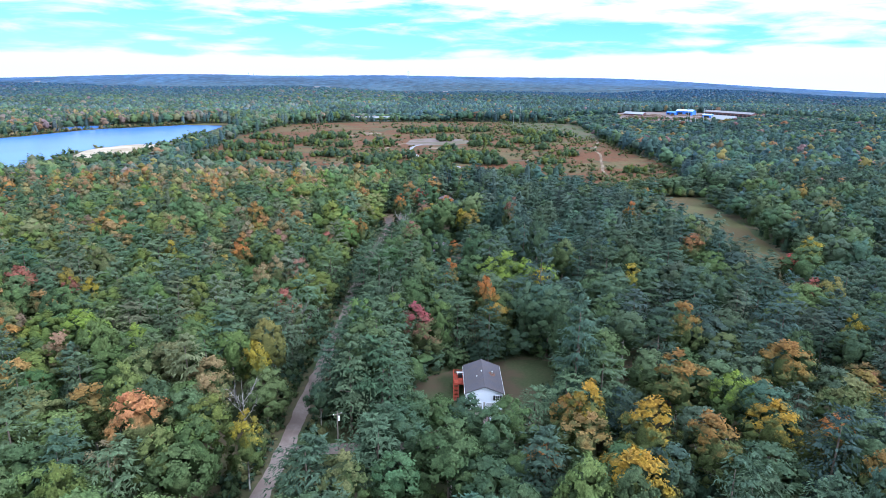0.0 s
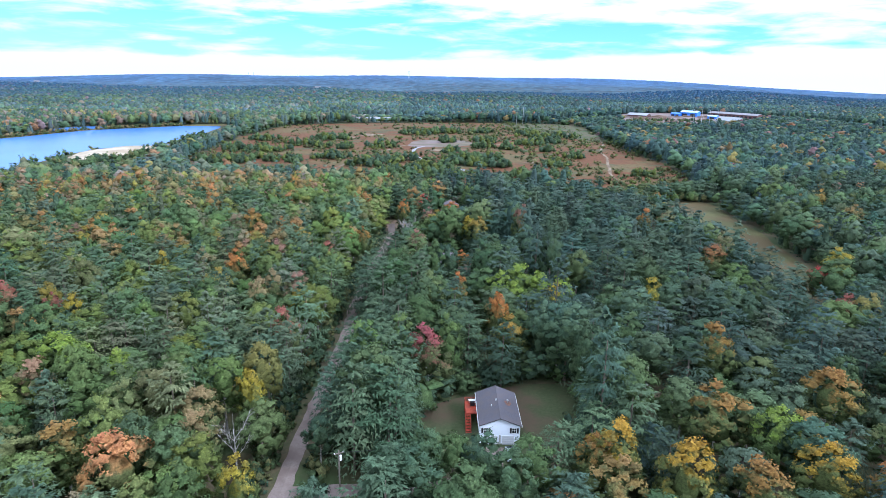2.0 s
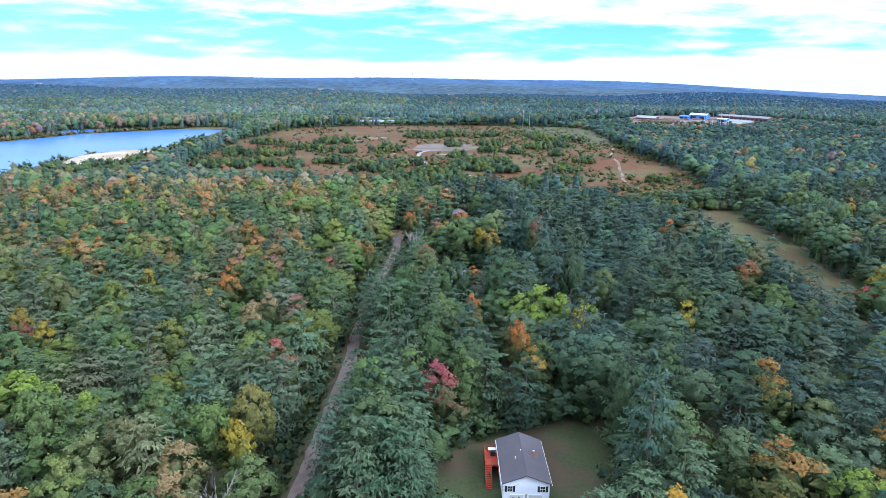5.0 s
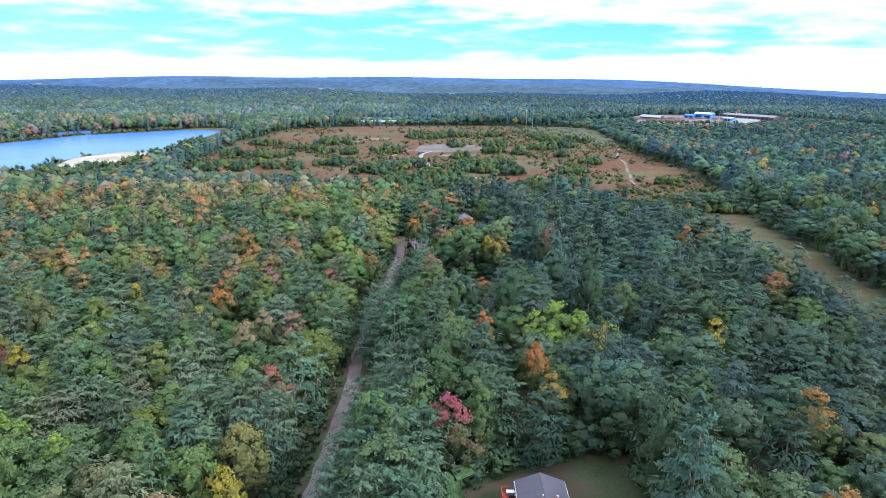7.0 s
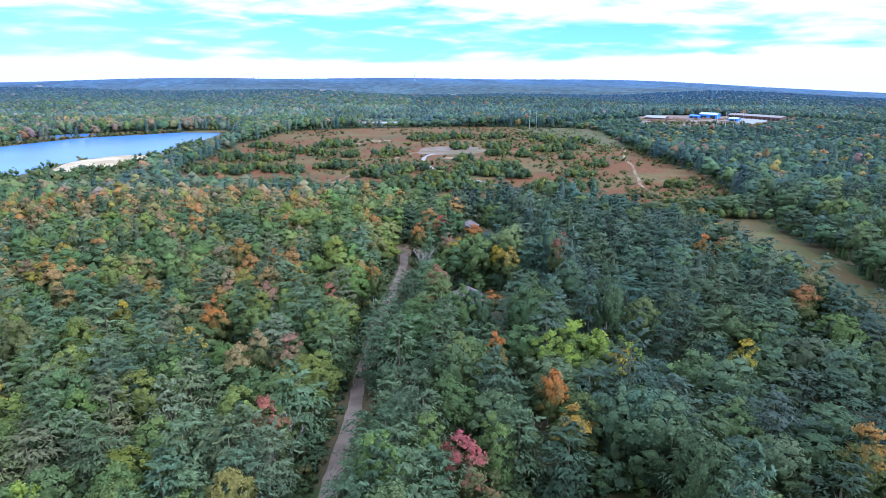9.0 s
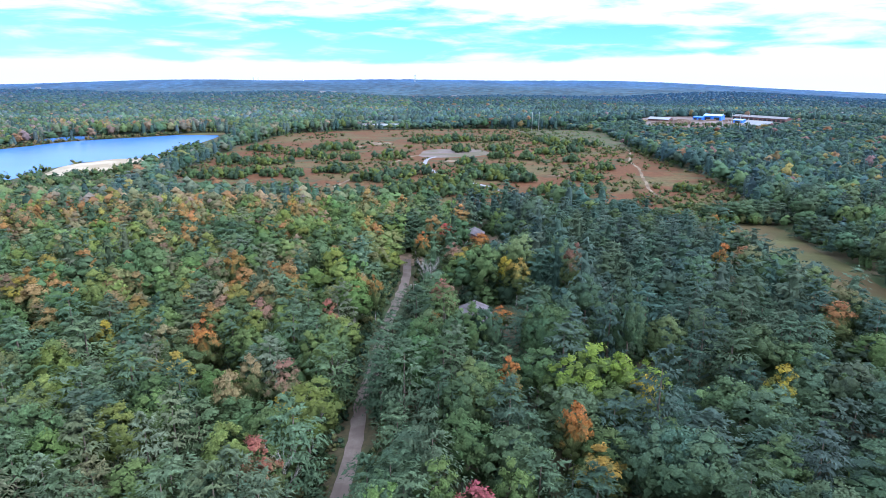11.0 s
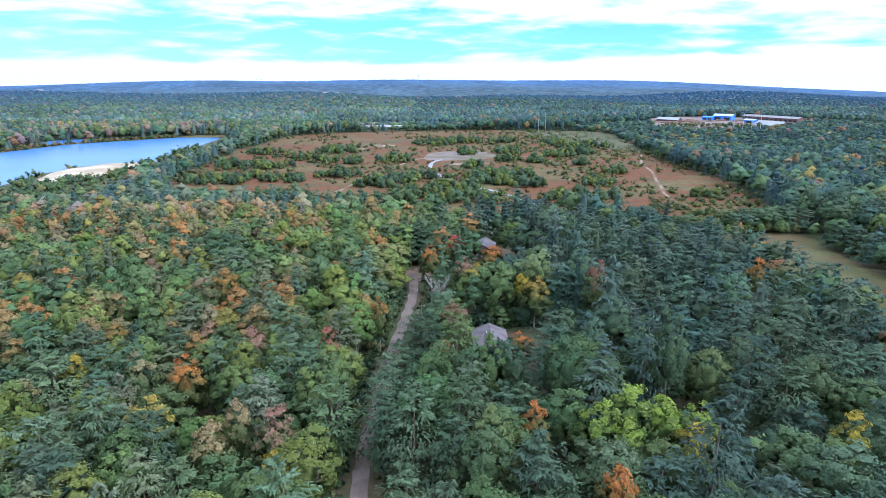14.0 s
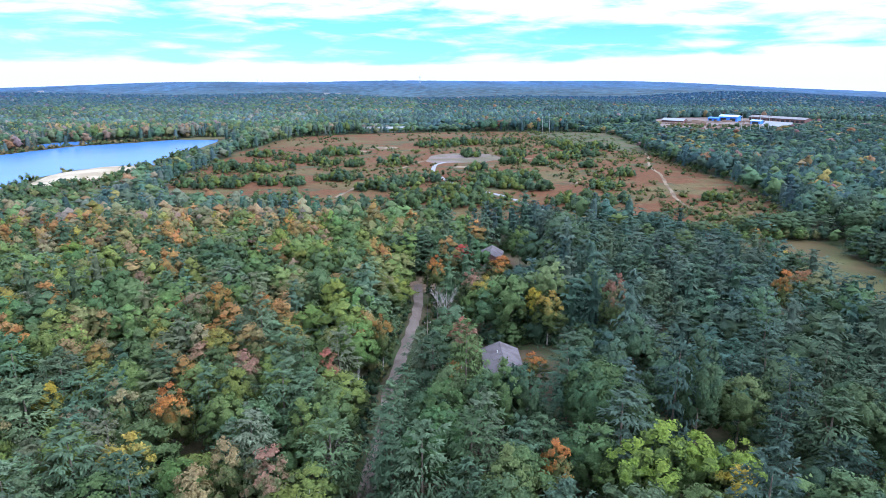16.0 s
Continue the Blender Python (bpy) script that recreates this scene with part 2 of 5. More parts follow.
M_RUST = surface("rust_stain", (0.10, 0.05, 0.035), (0.17, 0.09, 0.07), 3, 0.9, 0.1)
M_POLE = surface("weathered_pole_wood", (0.16, 0.125, 0.10), (0.25, 0.21, 0.18), 5, 0.9, 0.4, stretch=(1, 1, 0.15))
M_CARWHITE = surface("white_car_paint", (0.46, 0.50, 0.56), (0.52, 0.56, 0.62), 1, 0.25, 0.0, spec=0.6)
M_RUBBER = surface("tyre_rubber", (0.015, 0.015, 0.015), (0.03, 0.03, 0.03), 6, 0.85, 0.2)
M_BLUEROOF = surface("blue_metal_cladding", (0.03, 0.17, 0.62), (0.05, 0.22, 0.70), 0.1, 0.5, 0.0)
M_BLUEPALE = surface("pale_blue_metal_roof", (0.30, 0.52, 0.75), (0.40, 0.60, 0.80), 0.1, 0.5, 0.0)
M_WHITEROOF = surface("white_metal_roof", (0.20, 0.21, 0.24), (0.27, 0.28, 0.31), 0.08, 0.5, 0.0)
M_BRICKRED = surface("red_brown_cladding", (0.13, 0.068, 0.066), (0.19, 0.10, 0.095), 0.3, 0.8, 0.1)
M_GREYROOF = surface("grey_metal_roof", (0.15, 0.14, 0.155), (0.21, 0.20, 0.215), 0.1, 0.6, 0.0)
M_YARD = surface("work_yard", (0.13, 0.095, 0.088), (0.20, 0.155, 0.145), 0.05, 0.95, 0.2, (0.095, 0.065, 0.058), 0.02)
M_LOGS = surface("stacked_timber", (0.17, 0.11, 0.085), (0.27, 0.18, 0.14), 0.5, 0.9, 0.3)


def glass_material():
    m, n, l, b = material("dark_window_glass")
    b.inputs["Base Color"].default_value = (0.02, 0.025, 0.03, 1)
    b.inputs["Roughness"].default_value, b.inputs["Specular IOR Level"].default_value = 0.08, 0.7
    return m


def water_material():
    m, n, l, b = material("lake_water")
    co = n.new("ShaderNodeTexCoord")
    t = n.new("ShaderNodeTexNoise")
    l.new(co.outputs["Object"], t.inputs["Vector"])
    t.inputs["Scale"].default_value, t.inputs["Detail"].default_value = 0.35, 6
    t2 = n.new("ShaderNodeTexNoise")
    l.new(co.outputs["Object"], t2.inputs["Vector"])
    t2.inputs["Scale"].default_value, t2.inputs["Detail"].default_value = 0.012, 3
    x = n.new("ShaderNodeMix")
    x.data_type = "RGBA"
    l.new(t2.outputs["Fac"], x.inputs["Factor"])
    x.inputs[6].default_value, x.inputs[7].default_value = (0.045, 0.14, 0.36, 1), (0.065, 0.19, 0.44, 1)
    l.new(x.outputs[2], b.inputs["Base Color"])
    b.inputs["Roughness"].default_value, b.inputs["IOR"].default_value = 0.24, 1.33
    b.inputs["Specular IOR Level"].default_value = 0.12
    bp = n.new("ShaderNodeBump")
    bp.inputs["Strength"].default_value, bp.inputs["Distance"].default_value = 0.5, 0.15
    l.new(t.outputs["Fac"], bp.inputs["Height"])
    l.new(bp.outputs[0], b.inputs["Normal"])
    return m


M_GLASS = glass_material()
M_WATER = water_material()

# ---------------------------------------------------------------- mesh helpers


def link(name, bm, mat, smooth=False):
    me = bpy.data.meshes.new(name)
    bmesh.ops.recalc_face_normals(bm, faces=bm.faces)
    bm.to_mesh(me)
    bm.free()
    me.materials.append(mat)
    if smooth:
        me.polygons.foreach_set("use_smooth", np.ones(len(me.polygons), dtype=bool))
    return new(name, me)


def part(name, bm, mat, parent, label="", smooth=False):
    ob = link(name, bm, mat, smooth)
    ob.parent = parent
    if label:
        ob["label"] = label
    return ob


def structure(name, bm, mat, label, category):
    return tagged(link(name, bm, mat), label, category, kind="structure")


def thing(name, m, label, category, group=""):
    ob = new(name)
    ob.empty_display_size = 0.5
    ob.matrix_basis = m
    return tagged(ob, label, category, group)


def box(x0, x1, y0, y1, z0, z1, bm=None, bevel=0.0):
    own = bmesh.new()
    v = [own.verts.new((x, y, z)) for z in (z0, z1) for y in (y0, y1) for x in (x0, x1)]
    for f in ((0, 1, 3, 2), (4, 6, 7, 5), (0, 4, 5, 1), (2, 3, 7, 6), (0, 2, 6, 4), (1, 5, 7, 3)):
        own.faces.new([v[i] for i in f])
    if bevel:
        bmesh.ops.bevel(own, geom=own.edges[:], offset=bevel, segments=2, affect="EDGES")
    if bm is None:
        return own
    tmp = bpy.data.meshes.new("tmp")
    own.to_mesh(tmp)
    own.free()
    bm.from_mesh(tmp)
    bpy.data.meshes.remove(tmp)
    return bm


def tube(points, radii, sides=7, bm=None):
    bm = bm or bmesh.new()
    rings = []
    pts = [Vector(p) for p in points]
    for i, p in enumerate(pts):
        d = (pts[min(i + 1, len(pts) - 1)] - pts[max(i - 1, 0)]).normalized()
        side = d.orthogonal().normalized() if abs(d.z) < 0.9 else Vector((1, 0, 0))
        side = (side - d * side.dot(d)).normalized()
        up = d.cross(side)
        rings.append([bm.verts.new(p + (side * math.cos(a) + up * math.sin(a)) * radii[i]) for a in [2 * math.pi * k / sides for k in range(sides)]])
    for a, b in zip(rings, rings[1:]):
        for k in range(sides):
            bm.faces.new((a[k], a[(k + 1) % sides], b[(k + 1) % sides], b[k]))
    bm.faces.new(rings[0][::-1])
    bm.faces.new(rings[-1])
    return bm


def prism(outline, z0, z1):
    """An upright solid over a plan outline."""
    bm = bmesh.new()
    lo = [bm.verts.new((x, y, z0)) for x, y in outline]
    hi = [bm.verts.new((x, y, z1)) for x, y in outline]
    n = len(outline)
    for i in range(n):
        bm.faces.new((lo[i], lo[(i + 1) % n], hi[(i + 1) % n], hi[i]))
    bm.faces.new(lo[::-1])
    bm.faces.new(hi)
    return bm


def rounded(outline, steps=6, rough=0.0, seed=0):
    """A closed curve through a coarse outline, with an uneven edge."""
    pts = [Vector(p).to_2d() for p in outline]
    n, out = len(pts), []
    for i in range(n):
        p0, p1, p2, p3 = (pts[(i + k - 1) % n] for k in range(4))
        for s in range(steps):
            u = s / steps
            q = 0.5 * (2 * p1 + (p2 - p0) * u + (2 * p0 - 5 * p1 + 4 * p2 - p3) * u * u + (3 * p1 - p0 - 3 * p2 + p3) * u ** 3)
            if rough:
                q = q + Vector((noise.noise((q.x * 0.05, q.y * 0.05, seed)), noise.noise((q.x * 0.05, q.y * 0.05, seed + 9)))) * rough
            out.append((q.x, q.y))
    return out


def inside(poly, x, y):
    """Which of the points lie inside the outline."""
    x, y = np.asarray(x, float), np.asarray(y, float)
    hit = np.zeros(x.shape, bool)
    n = len(poly)
    for i in range(n):
        (x1, y1), (x2, y2) = poly[i], poly[(i + 1) % n]
        if y1 == y2:
            continue
        cross = ((y1 > y) != (y2 > y)) & (x < (x2 - x1) * (y - y1) / (y2 - y1) + x1)
        hit ^= cross
    return hit


def sheet(name, outline, z, mat, label, category):
    """A flat sheet of ground over an outline, fanned from a point inside."""
    bm = bmesh.new()
    vs = [bm.verts.new((x, y, z)) for x, y in outline]
    f = bm.faces.new(vs)
    bmesh.ops.triangulate(bm, faces=[f])
    for f in bm.faces:
        if f.normal.z < 0:
            f.normal_flip()
    me = bpy.data.meshes.new(name)
    bm.to_mesh(me)
    bm.free()
    me.materials.append(mat)
    return tagged(new(name, me), label, category, kind="structure")


def strip(name, line, width, z, mat, label, category, crown=0.06, jitter=0.25, kind="structure"):
    """A road along a line: cambered, with uneven edges."""
    pts = smooth_line(line)
    bm = bmesh.new()
    rows = []
    for i, p in enumerate(pts):
        d = (pts[min(i + 1, len(pts) - 1)] - pts[max(i - 1, 0)]).normalized()
        nrm = Vector((-d.y, d.x))
        w = width / 2
        row = []
        for k, u in enumerate((-1, -0.55, 0, 0.55, 1)):
            e = jitter * noise.noise((p.x * 0.3, p.y * 0.3, u * 7)) if abs(u) == 1 else 0
            q = p + nrm * (u * w + e)
            row.append(bm.verts.new((q.x, q.y, z + crown * (1 - u * u) - (0.03 if abs(u) == 0.55 else 0))))
        rows.append(row)
    for a, b in zip(rows, rows[1:]):
        for k in range(4):
            bm.faces.new((a[k], a[k + 1], b[k + 1], b[k]))
    for f in bm.faces:
        f.normal_update()
        if f.normal.z < 0:
            f.normal_flip()
    me = bpy.data.meshes.new(name)
    bm.to_mesh(me)
    bm.free()
    me.materials.append(mat)
    return tagged(new(name, me), label, category, kind=kind)


def smooth_line(line, steps=8):
    pts = [Vector(p) for p in line]
    pts = [2 * pts[0] - pts[1]] + pts + [2 * pts[-1] - pts[-2]]
    out = []
    for i in range(1, len(pts) - 2):
        p0, p1, p2, p3 = pts[i - 1:i + 3]
        for s in range(steps):
            u = s / steps
            out.append(0.5 * (2 * p1 + (p2 - p0) * u + (2 * p0 - 5 * p1 + 4 * p2 - p3) * u * u + (3 * p1 - p0 - 3 * p2 + p3) * u ** 3))
    out.append(pts[-2])
    return out


def near_line(line, x, y):
    """Signed distance of points from a line: negative on its left."""
    best = np.full(np.shape(x), 1e9)
    side = np.zeros(np.shape(x))
    for a, b in zip(line, line[1:]):
        dx, dy = b[0] - a[0], b[1] - a[1]
        u = np.clip(((x - a[0]) * dx + (y - a[1]) * dy) / (dx * dx + dy * dy), 0, 1)
        px, py = x - a[0] - u * dx, y - a[1] - u * dy
        d = np.hypot(px, py)
        s = np.sign(px * dy - py * dx)
        side = np.where(d < best, s, side)
        best = np.minimum(best, d)
    return best * side


# ---------------------------------------------------------------- the lie of the land
HEATH = rounded([(-94, 928), (-24, 975), (122, 1003), (251, 985), (322, 920), (293, 729), (273, 604), (266, 518), (237, 425), (214, 385), (186, 382),
                 (160, 376), (143, 404), (122, 416), (93, 398), (50, 400), (12, 413), (-26, 436), (-72, 446), (-112, 482), (-145, 560), (-140, 690), (-126, 800)], 5, 9, 1)
FIELD = rounded([(164, 352), (178, 369), (197, 370), (214, 362), (204, 320), (199, 290), (191, 262), (181, 230), (168, 206), (156, 188), (147, 183), (144, 195), (148, 214), (152, 237), (157, 277), (162, 315)], 5, 3, 2)
LAKE = rounded([(-560, 640), (-470, 690), (-384, 752), (-362, 795), (-333, 845), (-304, 867), (-268, 893), (-244, 916), (-200, 928), (-182, 900), (-186, 800), (-198, 720), (-192, 680),
                (-206, 676), (-246, 650), (-256, 590), (-258, 540), (-270, 500), (-330, 480), (-420, 480), (-560, 500)], 5, 5, 3)
BEACH = rounded([(-244, 582), (-250, 622), (-243, 652), (-214, 678), (-200, 673), (-194, 645), (-203, 612), (-214, 588), (-228, 576)], 5, 3, 4)
SPIT = rounded([(-236, 922), (-206, 914), (-170, 918), (-158, 940), (-190, 952), (-228, 946)], 4, 2, 5)
INLET = rounded([(-360, 832), (-373, 852), (-372, 885), (-352, 905), (-330, 900), (-318, 882), (-334, 864), (-348, 848)], 4, 2, 21)
CAUSEWAY = [(-400, 728), (-378, 752), (-365, 779), (-355, 803), (-331, 850), (-304, 872), (-286, 886), (-262, 903), (-240, 921)]
YARD = rounded([(14, 131), (15, 138), (20, 143), (33, 147), (45, 148), (51, 145), (50, 136), (46, 129), (41, 118), (34, 110), (26, 107), (21, 112), (17, 121)], 4, 1.5, 6)
YARD_2 = rounded([(24, 228), (23, 244), (25, 257), (42, 261), (64, 258), (61, 246), (47, 236), (40, 226), (32, 222)], 4, 1.5, 7)
YARD_3 = rounded([(42, 330), (43, 354), (56, 362), (74, 356), (72, 340), (62, 324), (50, 319)], 4, 1.5, 8)
MILL = rounded([(395, 920), (430, 1000), (455, 1090), (560, 1165), (660, 1130), (700, 1040), (640, 950), (520, 880), (440, 880)], 4, 8, 9)
LAKESIDE = [(-159, 895), (-150, 800), (-155, 735), (-157, 690), (-162, 632), (-167, 590), (-166, 560), (-160, 515), (-168, 470), (-205, 455), (-240, 440), (-340, 440), (-340, 560), (-190, 800), (-180, 900)]
ROAD = [(-62, -60), (-44, 0), (-35, 30), (-27, 60), (-22.5, 80), (-18, 99), (-15, 113), (-13, 128), (-10, 147), (-7, 166), (-4, 185), (-2, 206), (1, 222), (3, 239), (6, 254), (9, 268), (12, 282), (15, 299), (17, 323)]
TREE_ROW = [(46, 70), (50, 90), (52, 106), (56, 129), (60, 176), (65, 224), (72, 270), (78, 310), (82, 345)]   # edge of the taller wood
DRIVE = [(-14.5, 113), (-4, 112.5), (8, 112), (18, 112.5), (25, 116), (27.5, 123)]
LANE = [(70, 672), (60, 655), (55, 630), (53, 608), (55, 590), (60, 560), (69, 530), (85, 504), (99, 464), (112, 425)]
TRACK_W = [(-22, 505), (-15, 526), (3, 573), (18, 612), (33, 648)]
TRACK_E = [(286, 730), (281, 705), (262, 660), (247, 625), (240, 600), (234, 576), (222, 545), (210, 512), (196, 472), (190, 440)]
TRACK_N = [(33, 648), (60, 690), (110, 700), (160, 690), (200, 720)]


def crest(az):
    return 72 * np.exp(-(((az - 6.5) / np.where(az < 6.5, 36.0, 32.0)) ** 4)) - 30


def height(x, y):
    """Ground height: level near by, hills far off."""
    r, az = np.hypot(x, y - 50), np.degrees(np.arctan2(x, y - 50))
    s = np.clip((r - 2300) / 2400, 0, 1)
    s = s * s * (3 - 2 * s)
    wave = 7 * np.sin(r / 260 + az / 9) * np.clip((r - 1300) / 900, 0, 1) + 5 * np.sin(az / 3.1 + r / 700) * np.clip((r - 1300) / 900, 0, 1)
    mill = 8.0 * np.exp(-(((x - 560) / 230) ** 4) - ((y - 1000) / 210) ** 4)
    return s * crest(az) + wave * (1 - 0.3 * s) + mill


def ground_sheet():
    radii = np.concatenate(([0], np.geomspace(30, 4860, 70)))
    turns = 240
    az = np.radians(np.arange(turns) * 360 / turns)
    xs, ys = radii[1:, None] * np.sin(az), 50 + radii[1:, None] * np.cos(az)
    zs = height(xs, ys)
    v = np.concatenate(([[0, 50, 0]], np.stack([xs, ys, zs], -1).reshape(-1, 3)))
    faces = [(0, 1 + (k + 1) % turns, 1 + k) for k in range(turns)]
    for i in range(len(radii) - 2):
        o = 1 + i * turns
        faces += [(o + k, o + (k + 1) % turns, o + turns + (k + 1) % turns, o + turns + k) for k in range(turns)]
    me = bpy.data.meshes.new("ground")
    me.from_pydata(v.tolist(), [], faces)
    me.materials.append(M_LITTER)
    me.polygons.foreach_set("use_smooth", np.ones(len(me.polygons), dtype=bool))
    if me.polygons[0].normal.z < 0:
        me.flip_normals()
    tagged(new("ground", me), "brown leaf-littered forest floor rolling to far hills", "ground", kind="structure")


ground_sheet()
sheet("heath", HEATH, 0.10, M_HEATH, "open heath of rust-brown turf with bare patches", "heath")
sheet("field", FIELD, 0.10, M_DRY, "clearing of dry brown-green grass among pines", "field")
sheet("water", LAKE, 0.22, M_WATER, "calm blue lake with a wooded shore", "lake")
sheet("water_inlet", INLET, 0.22, M_WATER, "dark still inlet behind the lake's causeway", "lake")
strip("causeway", CAUSEWAY, 6.0, 0.30, M_DRY, "low grassy causeway along the lake's far shore", "shore", 0.5, 1.2)
sheet("sand_spit", SPIT, 0.35, M_DRY, "low grassy spit at the lake's end", "shore")
sheet("lawn", YARD, 0.06, M_LAWN, "patchy mown lawn round the white house", "lawn")
sheet("lawn_2", YARD_2, 0.06, M_LAWN, "small shaded lawn round a grey house", "lawn")
sheet("lawn_3", YARD_3, 0.06, M_LAWN, "small lawn beside a brown-roofed house", "lawn")
sheet("work_yard", MILL, 8.3, M_YARD, "bare reddish work yard of a timber mill", "yard")
strip("road", ROAD, 3.3, 0.10, M_GRAVEL, "pale gravel road through the woods", "road", 0.12, 0.5)
sheet("turnaround", rounded([(10, 322), (13, 331), (20, 332), (24, 325), (22, 316), (15, 314)], 4, 1, 3), 0.07, M_DIRT, "bare brown turning place at the road's end", "ground")
strip("driveway", DRIVE, 3.6, 0.13, M_GRAVEL, "grey gravel driveway leading to the house", "driveway", 0.05, 0.4)
strip("lane", LANE, 3.6, 0.2, M_ASPHALT, "narrow pale paved lane across the heath", "road", 0.05, 0.2)
strip("track_west", TRACK_W, 2.6, 0.18, M_TRAIL, "sandy wheel track across the heath", "track", 0.02, 1.0)
strip("track_east", TRACK_E, 2.4, 0.18, M_TRAIL, "sandy footpath winding over the heath", "track", 0.02, 1.2)
strip("track_north", TRACK_N, 3.0, 0.18, M_TRAIL, "broad bare sandy track on the heath", "track", 0.02, 2.5)
M_STONY = surface("stony_bare_ground", (0.125, 0.092, 0.085), (0.175, 0.135, 0.125), 0.3, 0.95, 0.5, (0.10, 0.085, 0.055), 0.03)
sheet("stony_patch", rounded([(58, 672), (62, 720), (95, 742), (128, 725), (122, 690), (95, 668)], 5, 6, 12), 0.14, M_STONY, "bare stony patch in the middle of the heath", "ground")
rp = random.Random(31)
for i_p, (px, py, pr_) in enumerate(((82, 640, 7), (105, 640, 5), (-12, 770, 9), (14, 800, 11), (96, 600, 6), (150, 545, 4), (-20, 745, 6), (20, 548, 3))):
    ring_p = [(px + pr_ * (1.5 + rp.uniform(-0.5, 0.6)) * math.cos(a), py + pr_ * (1 + rp.uniform(-0.4, 0.4)) * math.sin(a)) for a in [k * math.pi / 4 for k in range(8)]]
    sheet("sand_patch", rounded(ring_p, 4, 1, i_p), 0.16, M_TRAIL, "pale sandy hollow in the heath turf", "sand")


def dune():
    """The lakeside sand: a low dome over its outline."""
    ring = [Vector((x, y)) for x, y in BEACH]
    mid = sum(ring, Vector((0, 0))) / len(ring)
    bm = bmesh.new()
    rings = []
    for s, h in ((1.0, 0.1), (0.85, 0.9), (0.65, 1.9), (0.4, 2.7), (0.15, 3.0)):
        rings.append([bm.verts.new((*(mid + (p - mid) * s), h + 0.6 * noise.noise((p.x * 0.04 * s, p.y * 0.04 * s, 3)) * (s < 1))) for p in ring])
    for a, b in zip(rings, rings[1:]):
        for k in range(len(a)):
            bm.faces.new((a[k], a[(k + 1) % len(a)], b[(k + 1) % len(a)], b[k]))
    bm.faces.new(rings[-1])
    structure("sand_bank", bm, M_SAND, "pale bare sand bank beside the lake", "sand")


dune()

# ---------------------------------------------------------------- trees
COLOUR = {
    "pine": (0.070, 0.116, 0.068), "pine_light": (0.094, 0.142, 0.078), "pine_dark": (0.056, 0.095, 0.060), "pine_tan": (0.128, 0.150, 0.084), "crimson": (0.300, 0.080, 0.085), "fir": (0.060, 0.106, 0.068), "moss": (0.140, 0.172, 0.046), "salmon": (0.480, 0.205, 0.090), "apricot": (0.360, 0.200, 0.080),
    "oak": (0.088, 0.140, 0.056), "oak_light": (0.120, 0.176, 0.058), "oak_dark": (0.082, 0.126, 0.056), "fir_light": (0.080, 0.134, 0.070), "fir_dark": (0.056, 0.098, 0.060), "lime": (0.190, 0.260, 0.050),
    "olive": (0.168, 0.172, 0.072), "yellow": (0.320, 0.245, 0.040), "gold": (0.370, 0.220, 0.036), "orange": (0.400, 0.155, 0.050),
    "rust": (0.270, 0.145, 0.046), "red": (0.320, 0.115, 0.085), "scarlet": (0.460, 0.085, 0.075), "pink": (0.280, 0.150, 0.110), "tan": (0.290, 0.215, 0.110),
}
OCT_V = np.array([(1, 0, 0), (0, 1, 0), (-1, 0, 0), (0, -1, 0), (0, 0, 1), (0, 0, -1)], float)
OCT_F = np.array([f for q in range(4) for f in ((q, (q + 1) % 4, 4), ((q + 1) % 4, q, 5))])


def unit(v):
    return v / (np.linalg.norm(v, axis=-1, keepdims=True) + 1e-9)


UP = np.array([0, 0, 1.0])


class Leafage:
    """Collects the triangles of one crown, with the soft normals by which a mass of leaves takes the light."""

    def __init__(self, seed):
        self.r = np.random.default_rng(seed)
        self.v, self.f, self.nor, self.n = [], [], [], 0

    def add(self, v, f, nor):
        self.v.append(np.asarray(v, float))
        self.f.append(np.asarray(f) + self.n)
        self.nor.append(np.broadcast_to(nor, np.shape(v)))
        self.n += len(v)

    def bulb(self, c, size, out, axis=None, wobble=0.16, lean=0.5):
        """An eight-sided mass of leaves; size along three axes, out: the crown's own direction there."""
        d = OCT_V * (1 + wobble * self.r.normal(size=(6, 1)))
        t = self.r.uniform(0, 1.6)
        if axis is None:
            axis = np.array([math.cos(t), math.sin(t), 0])
        side = unit(np.cross(UP, axis) + 1e-6)
        top = np.cross(axis, side)
        p = d[:, :1] * axis * size[0] + d[:, 1:2] * side * size[1] + d[:, 2:] * top * size[2]
        self.add(np.asarray(c) + p, OCT_F, unit(unit(p) * (1 - lean) + np.asarray(out) * lean + UP * 0.1))

    def mass(self, profile, sides, shift=(0.0, 0.0), rough=0.07, swell=None):
        """The closed body of a crown: rings of (height, radius) from the foot up, with an uneven skin."""
        rows = len(profile)
        a = np.arange(sides) * 2 * math.pi / sides
        z, rad = np.array([p[0] for p in profile]), np.array([p[1] for p in profile])
        turn = np.stack([np.cos(a), np.sin(a)], 1)
        slope = -np.gradient(rad, z)
        nor = np.concatenate([np.concatenate((turn, np.full((sides, 1), np.clip(m, -0.6, 4.0))), 1) for m in slope])
        rr = rad[:, None] * (1 + rough * self.r.normal(size=(rows, sides)))
        if swell is not None:
            rr = rr * swell(a)[None, :]
        u = np.linspace(0, 1, rows)[:, None]
        v = np.stack([rr * turn[:, 0] + shift[0] * u, rr * turn[:, 1] + shift[1] * u, np.repeat(z[:, None], sides, 1)], 2).reshape(-1, 3)
        v = np.concatenate((v, [[shift[0], shift[1], z[-1] + rad[-1] * 0.5]]))
        f = []
        for i in range(rows - 1):
            for q in range(sides):
                w = (q + 1) % sides
